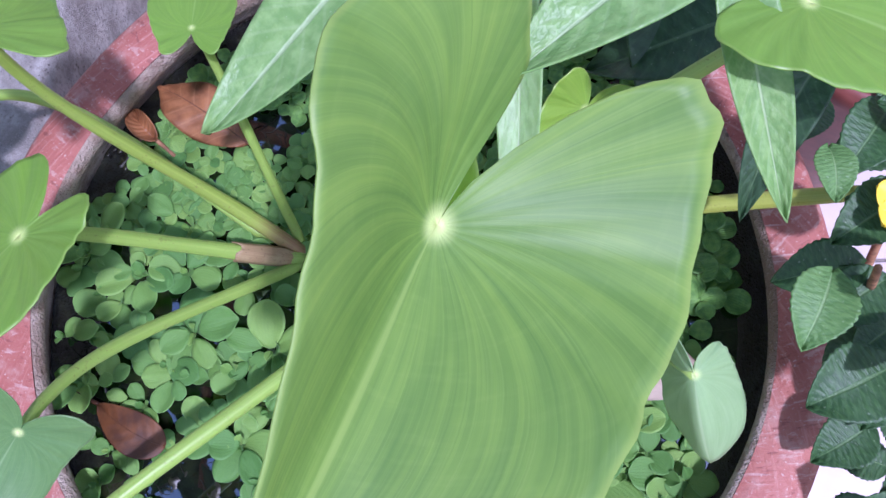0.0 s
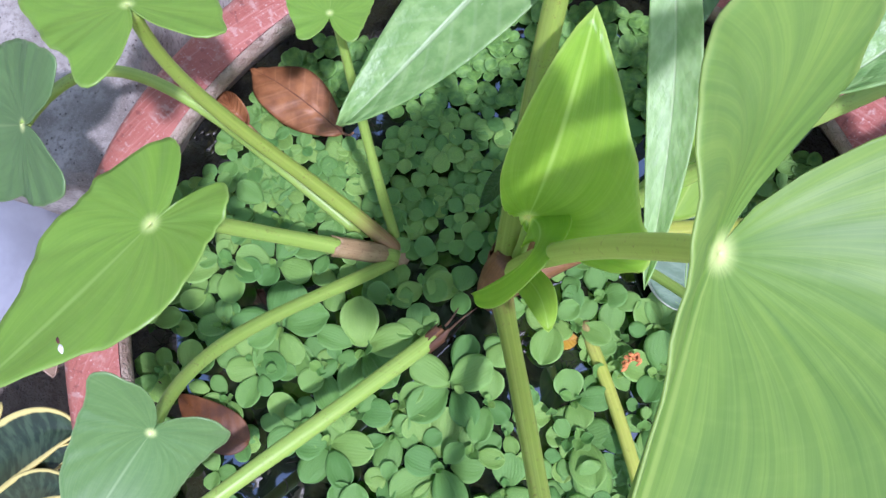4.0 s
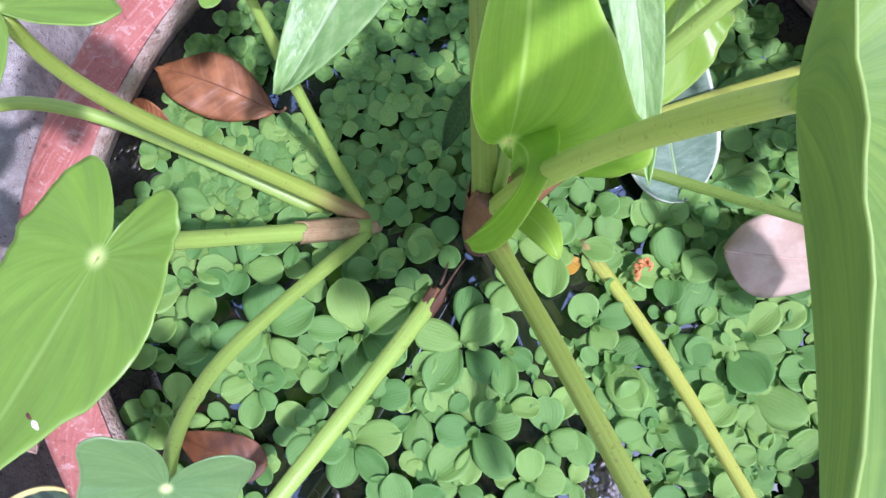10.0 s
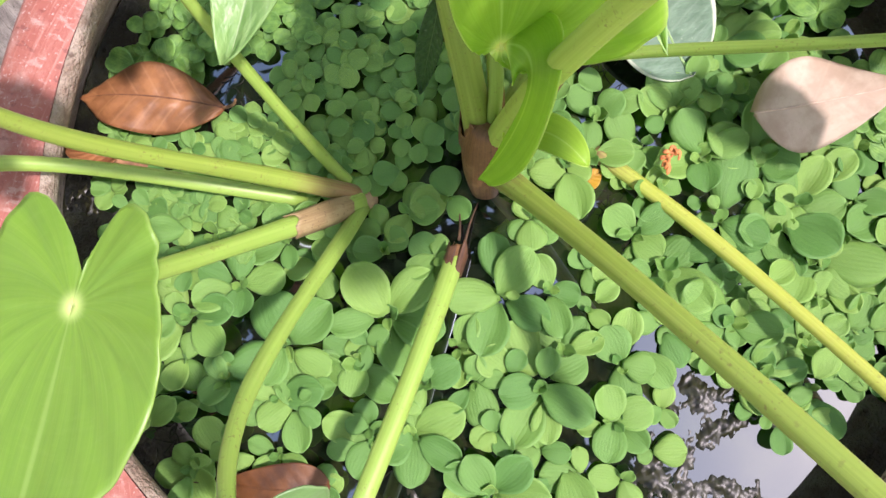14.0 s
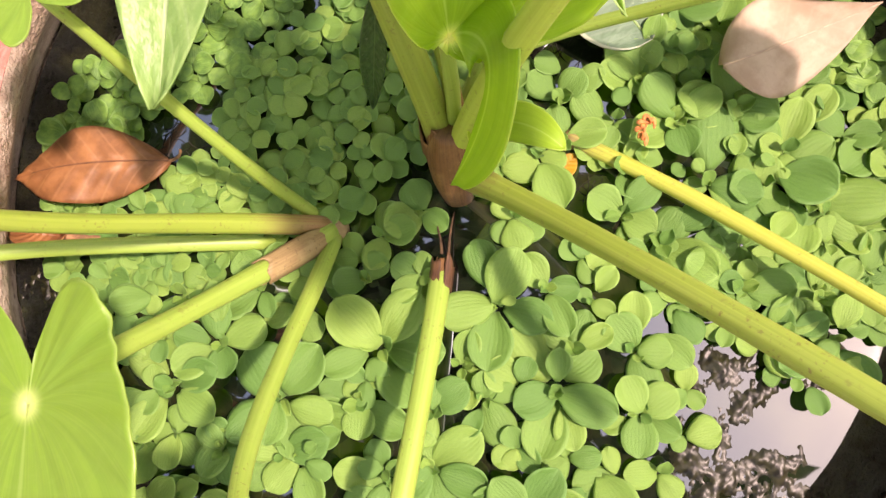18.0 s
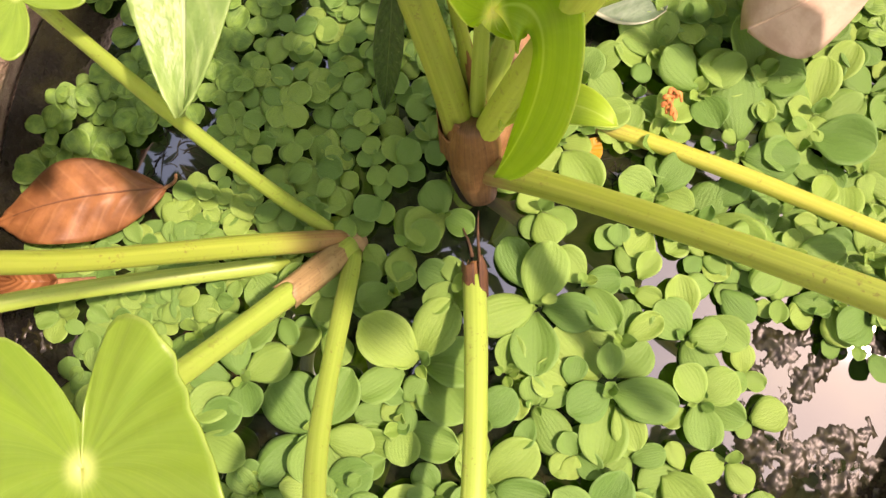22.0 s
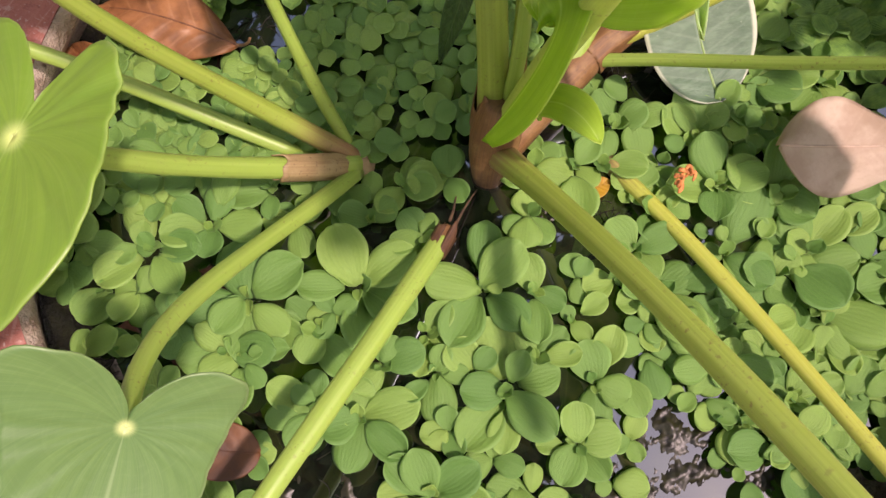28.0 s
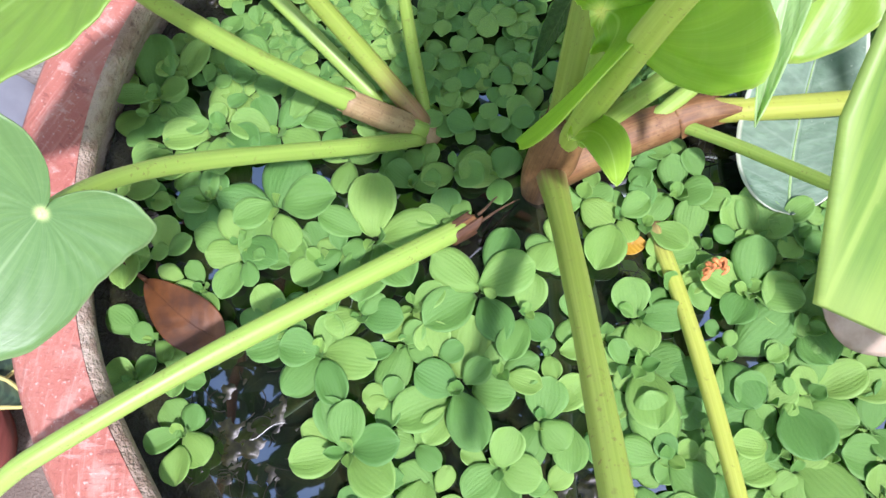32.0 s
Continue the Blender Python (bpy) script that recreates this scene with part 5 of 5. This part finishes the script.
# ---- overhanging shrub ----
shrub = thing("overhanging_shrub", (0.12, 0.52, FLOOR), "leafy shrub beside the bowl with long wrinkled pale green leaves", "shrub")
tube("stem", shrub, bezier([(0.12, 0.52, FLOOR), (0.10, 0.50, 0.0), (0.06, 0.44, 0.2), (0.05, 0.36, 0.36)], 30), (0.009, 0.008, 0.006, 0.003), M_TWIG)
tube("stem", shrub, bezier([(0.10, 0.49, 0.02), (0.14, 0.42, 0.15), (0.15, 0.33, 0.26), (0.14, 0.26, 0.32)], 24), (0.006, 0.005, 0.003), M_TWIG)
lance_leaf("leaf", shrub, [(0.030, 0.345, 0.215), (-0.030, 0.285, 0.200), (-0.075, 0.225, 0.200), (-0.122, 0.190, 0.176)], 0.056, M_LANCE, seed=11, cup=0.10, quilt=0.016, veins=10)
lance_leaf("leaf", shrub, [(0.035, 0.330, 0.19), (0.046, 0.250, 0.190), (0.044, 0.190, 0.172), (0.036, 0.124, 0.124)], 0.026, M_LANCE_PALE, seed=12, cup=0.2, up=(-0.2, -0.5, 1))
lance_leaf("leaf", shrub, [(0.132, 0.245, 0.262), (0.130, 0.210, 0.262), (0.146, 0.170, 0.232), (0.160, 0.130, 0.199)], 0.027, M_LANCE, seed=13, cup=0.15, up=(0, -0.3, 1))
lance_leaf("leaf", shrub, [(0.118, 0.196, 0.352), (0.100, 0.172, 0.372), (0.068, 0.146, 0.374), (0.038, 0.126, 0.364)], 0.034, M_LANCE, seed=14, cup=0.12)
# low rear leaves, their shade painted in by the darkened blade
lance_leaf("leaf", shrub, [(0.19, 0.27, 0.15), (0.155, 0.262, 0.14), (0.12, 0.256, 0.12), (0.085, 0.256, 0.095)], 0.050, M_LANCE_SHADED, seed=15, cup=0.1)
lance_leaf("leaf", shrub, [(0.12, 0.33, 0.16), (0.13, 0.29, 0.14), (0.13, 0.25, 0.11), (0.125, 0.215, 0.085)], 0.046, M_LANCE_SHADED, seed=16, cup=0.1)
lance_leaf("leaf", shrub, [(0.21, 0.24, 0.17), (0.19, 0.215, 0.17), (0.172, 0.19, 0.15), (0.165, 0.155, 0.11)], 0.030, M_LANCE_SHADED, seed=17, cup=0.1)
lance_leaf("leaf", shrub, [(-0.030, 0.200, 0.120), (-0.040, 0.195, 0.095), (-0.050, 0.192, 0.065), (-0.057, 0.191, 0.034)], 0.0125, M_BUSH, seed=18, cup=0.2, up=(-0.6, -0.5, 0.5))
lance_leaf("leaf", shrub, [(0.09, 0.36, 0.20), (0.07, 0.33, 0.17), (0.06, 0.30, 0.13), (0.05, 0.26, 0.09)], 0.044, M_LANCE_SHADED, seed=19, cup=0.1)

# ---- flowering bush outside the bowl ----
bush = thing("flowering_bush", (0.30, 0.10, FLOOR), "dark green bush with toothed leaves and a yellow flower", "bush")
tube("stem", bush, bezier([(0.30, 0.10, FLOOR), (0.29, 0.11, -0.1), (0.25, 0.11, 0.05), (0.215, 0.115, 0.16)], 20), (0.005, 0.004, 0.002), M_TWIG)
tube("stem", bush, bezier([(0.30, 0.10, -0.2), (0.30, 0.15, -0.05), (0.27, 0.18, 0.08), (0.24, 0.19, 0.16)], 20), (0.004, 0.003, 0.002), M_TWIG)
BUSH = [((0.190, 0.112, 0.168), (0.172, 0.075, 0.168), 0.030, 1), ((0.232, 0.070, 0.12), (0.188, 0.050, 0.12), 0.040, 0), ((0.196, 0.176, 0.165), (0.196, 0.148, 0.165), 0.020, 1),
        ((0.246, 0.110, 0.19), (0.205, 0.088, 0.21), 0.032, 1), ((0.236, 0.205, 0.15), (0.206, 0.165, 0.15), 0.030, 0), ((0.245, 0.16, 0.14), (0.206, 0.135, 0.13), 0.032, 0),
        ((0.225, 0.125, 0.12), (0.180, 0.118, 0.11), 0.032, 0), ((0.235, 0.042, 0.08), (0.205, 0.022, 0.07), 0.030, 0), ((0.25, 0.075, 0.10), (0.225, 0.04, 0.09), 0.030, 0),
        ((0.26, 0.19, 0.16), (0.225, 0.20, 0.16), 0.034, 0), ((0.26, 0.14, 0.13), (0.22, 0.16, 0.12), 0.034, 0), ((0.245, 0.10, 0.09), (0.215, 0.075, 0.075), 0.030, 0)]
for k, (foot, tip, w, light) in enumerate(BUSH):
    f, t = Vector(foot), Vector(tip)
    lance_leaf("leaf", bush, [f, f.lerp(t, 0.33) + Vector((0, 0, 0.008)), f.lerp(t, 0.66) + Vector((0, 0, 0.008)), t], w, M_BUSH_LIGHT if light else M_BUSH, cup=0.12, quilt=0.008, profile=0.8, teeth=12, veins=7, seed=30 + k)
for k in range(26):
    f = Vector((rng.uniform(0.225, 0.33), rng.uniform(-0.02, 0.26), rng.uniform(0.02, 0.15)))
    t = f + Vector((rng.uniform(-0.045, -0.015), rng.uniform(-0.03, 0.02), rng.uniform(-0.02, 0.012)))
    lance_leaf("leaf", bush, [f, f.lerp(t, 0.33) + Vector((0, 0, 0.006)), f.lerp(t, 0.66) + Vector((0, 0, 0.006)), t], rng.uniform(0.022, 0.034), M_BUSH, cup=0.12, quilt=0.008, profile=0.8, teeth=12, veins=7, seed=80 + k)
flower = add("flower", lathe("flower_heart", None, [(0.0, 0.0), (0.004, 0.001), (0.006, 0.004)], M_PETAL, 12, (0.236, 0.148, 0.150)).data, bush)
bpy.data.objects.remove(bpy.data.objects["flower_heart"])
for k in range(5):
    a = k * 1.2566
    c = Vector((0.236, 0.148, 0.150))
    d = Vector((math.cos(a), math.sin(a), 0.25))
    lance_leaf("petal", bush, [c, c + d * 0.006, c + d * 0.012, c + d * 0.018], 0.018, M_PETAL, cup=0.1, quilt=0.0, profile=1.0, blunt=0.5, seed=50 + k)

# ---- outside the bowl ----
kerb = thing("cement_block", (-0.47, 0.42, FLOOR), "weathered grey cement block speckled with dark grit", "block")
block("body", kerb, (-0.72, 0.205, FLOOR), (-0.325, 0.62, 0.012), M_BLOCK, soft=0.02, rough=0.002, cuts=8)
step = thing("cement_step", (-0.62, -0.1, FLOOR), "low grey cement step beside the bowl", "step")
block("body", step, (-1.2, -0.75, FLOOR), (-0.345, 0.195, FLOOR + 0.05), M_STEP, soft=0.015, rough=0.002, cuts=8)
greypot = thing("round_pot", (-0.515, 0.165, FLOOR + 0.05), "round smooth blue-grey glazed pot", "pot")
lathe("body", greypot, [(0.05, FLOOR + 0.05), (0.09, -0.20), (0.105, -0.14), (0.098, -0.06), (0.075, -0.02), (0.07, -0.015), (0.064, -0.02), (0.07, -0.1)], M_GREYPOT, 64, (-0.515, 0.165, 0))
lathe("soil", greypot, [(0.001, -0.05), (0.075, -0.055)], M_SOIL, 32, (-0.515, 0.165, 0))
fallen("fallen_leaf", [(-0.43, 0.135, FLOOR + 0.17), (-0.43, 0.12, FLOOR + 0.19), (-0.425, 0.10, FLOOR + 0.18), (-0.42, 0.075, FLOOR + 0.16)], 0.04, M_TAN, "dry pinkish brown leaf caught between the pots", cup=0.3, quilt=0.02, seed=21)
snake = thing("snake_plant", (-0.513, -0.064, FLOOR + 0.05), "snake plant with dark green sword leaves edged in yellow", "snake plant")
lathe("pot", snake, [(0.05, FLOOR + 0.05), (0.085, FLOOR + 0.125), (0.080, FLOOR + 0.125), (0.074, FLOOR + 0.110), (0.001, FLOOR + 0.110)], M_MAROON, 40, (-0.513, -0.064, 0))
SWORDS = [((-0.524, -0.06, -0.14), (-0.45, -0.003, -0.09), (-0.416, 0.034, -0.08), (-0.383, 0.026, -0.09), 0.050),
          ((-0.486, -0.072, -0.14), (-0.424, -0.015, -0.09), (-0.398, 0.004, -0.08), (-0.376, 0.016, -0.085), 0.020),
          ((-0.495, -0.081, -0.14), (-0.433, -0.02, -0.09), (-0.395, -0.006, -0.07), (-0.362, -0.02, -0.07), 0.028),
          ((-0.548, -0.042, -0.14), (-0.484, 0.0, -0.09), (-0.462, 0.023, -0.08), (-0.452, 0.044, -0.09), 0.030)]
for k, (foot, low, high, tip, w) in enumerate(SWORDS):
    lance_leaf("sword_leaf", snake, [foot, low, high, tip], w, M_BAND, cup=0.16, quilt=0.0, profile=1.0, blunt=0.3, thick=0.002, seed=60 + k)
maroon = thing("flower_pot", (0.315, 0.33, FLOOR), "dark maroon flower pot with damp soil", "pot")
lathe("body", maroon, [(0.06, FLOOR), (0.088, 0.02), (0.095, 0.03), (0.095, 0.05), (0.082, 0.05), (0.078, 0.02)], M_MAROON, 48, (0.315, 0.33, 0))
lathe("soil", maroon, [(0.001, 0.022), (0.084, 0.02)], M_SOIL, 32, (0.315, 0.33, 0))

# ---- floor tiles, nearest the bowl ----
floor = tagged(new("floor"), "pale pinkish white square floor tiles", "floor", kind="structure")
floor.location = (0, 0, FLOOR)
bm = bmesh.new()
bmesh.ops.create_cube(bm, size=1)
for v in bm.verts:
    v.co = (v.co.x * 0.297, v.co.y * 0.297, v.co.z * 0.008)
bmesh.ops.bevel(bm, geom=bm.edges[:], offset=0.0015, segments=1, affect="EDGES")
tile_mesh = bpy.data.meshes.new("tile")
bm.to_mesh(tile_mesh)
bm.free()
tile_mesh.materials.append(M_TILE)
for i in range(-6, 7):
    for j in range(-6, 7):
        tile = new("tile", tile_mesh)
        tile.parent = floor
        tile.location = (0.11 + i * 0.3, 0.06 + j * 0.3, rng.uniform(-0.0006, 0.0006))

# ---- tree over the yard, whose crown shows in the water's reflection ----
tree = thing("shade_tree", (-1.7, 1.7, FLOOR), "leafy tree whose dark crown is mirrored in the water", "tree")
tube("trunk", tree, bezier([(-1.7, 1.7, FLOOR), (-1.66, 1.66, 0.8), (-1.5, 1.55, 1.7), (-1.2, 1.2, 2.7)], 24), (0.13, 0.10, 0.08, 0.05), M_TWIG)
for k in range(7):
    a = 0.9 * k
    tip = Vector((-1.0 + 1.5 * math.cos(a), 0.95 + 1.5 * math.sin(a), 3.1 + 0.3 * math.sin(2.3 * a)))
    tube("limb", tree, bezier([(-1.42, 1.45, 2.0), (-1.3, 1.3, 2.5), tuple(Vector((-1.2, 1.2, 2.8)).lerp(tip, 0.5)), tuple(tip)], 14), (0.05, 0.03, 0.012), M_TWIG, sides=8)
crown_v, crown_f, crown_b = [], [], []
for k in range(5200):
    a, d = rng.uniform(0, 6.283), 1.95 * math.sqrt(rng.random())
    edge = 1 + 0.22 * math.sin(3 * a) + 0.12 * math.sin(7 * a + 1)
    c = Vector((-1.05 + d * edge * math.cos(a), 1.0 + d * edge * math.sin(a), 3.1 + rng.uniform(-0.45, 0.55) * (1.25 - d / 2.6)))
    if noise.noise(c * 2.2) < -0.18:
        continue
    m = Matrix.LocRotScale(c, Euler((rng.uniform(-0.9, 0.9), rng.uniform(-0.9, 0.9), rng.uniform(0, 6.28))), None)
    n0 = len(crown_v)
    for x, y, z in ((0, -0.075, 0), (0.032, -0.02, 0.008), (0.024, 0.04, 0.006), (0, 0.085, -0.01), (-0.024, 0.04, 0.006), (-0.032, -0.02, 0.008)):
        crown_v.append(tuple(m @ Vector((x, y, z))))
        crown_b.append((x / 0.032, (y + 0.075) / 0.16, abs(x / 0.032)))
    crown_f.append(tuple(range(n0, n0 + 6)))
add("crown", mesh_from("crown", crown_v, crown_f, M_BUSH, crown_b), tree)


# leafy branches that arch over the bowl, open towards the sun
def branch(start, end, spread, count):
    a0, b0 = Vector(start), Vector(end)
    tube("limb", tree, bezier([a0, a0.lerp(b0, 0.4) + Vector((0, 0, 0.25)), a0.lerp(b0, 0.75) + Vector((0, 0, 0.15)), b0], 16), (0.03, 0.016, 0.006), M_TWIG, sides=8)
    v, f, b = [], [], []
    for k in range(count):
        c = a0.lerp(b0, rng.uniform(0.25, 1.05)) + Vector((rng.gauss(0, spread), rng.gauss(0, spread), rng.uniform(-0.1, 0.3)))
        m = Matrix.LocRotScale(c, Euler((rng.uniform(-0.7, 0.7), rng.uniform(-0.7, 0.7), rng.uniform(0, 6.28))), None)
        n0, q = len(v), rng.uniform(0.8, 1.3)
        for x, y, z in ((0, -0.075, 0), (0.032, -0.02, 0.008), (0.024, 0.04, 0.006), (0, 0.085, -0.01), (-0.024, 0.04, 0.006), (-0.032, -0.02, 0.008)):
            v.append(tuple(m @ (Vector((x, y, z)) * q)))
            b.append((x / 0.032, (y + 0.075) / 0.16, abs(x / 0.032)))
        f.append(tuple(range(n0, n0 + 6)))
    add("leaf_spray", mesh_from("leaf_spray", v, f, M_BUSH, b), tree)


branch((-1.2, 1.1, 2.7), (0.05, -0.35, 3.0), 0.16, 420)
branch((-1.3, 0.9, 2.6), (-0.25, -1.0, 3.0), 0.17, 480)
# unseen branch added only to darken the near part of the water's reflection
branch((-1.2, 0.6, 2.7), (0.45, -1.55, 3.1), 0.13, 420)
branch((-1.2, 1.1, 2.7), (1.0, 0.2, 3.0), 0.16, 480)
branch((-1.2, 1.3, 2.7), (0.5, 0.85, 3.0), 0.17, 420)
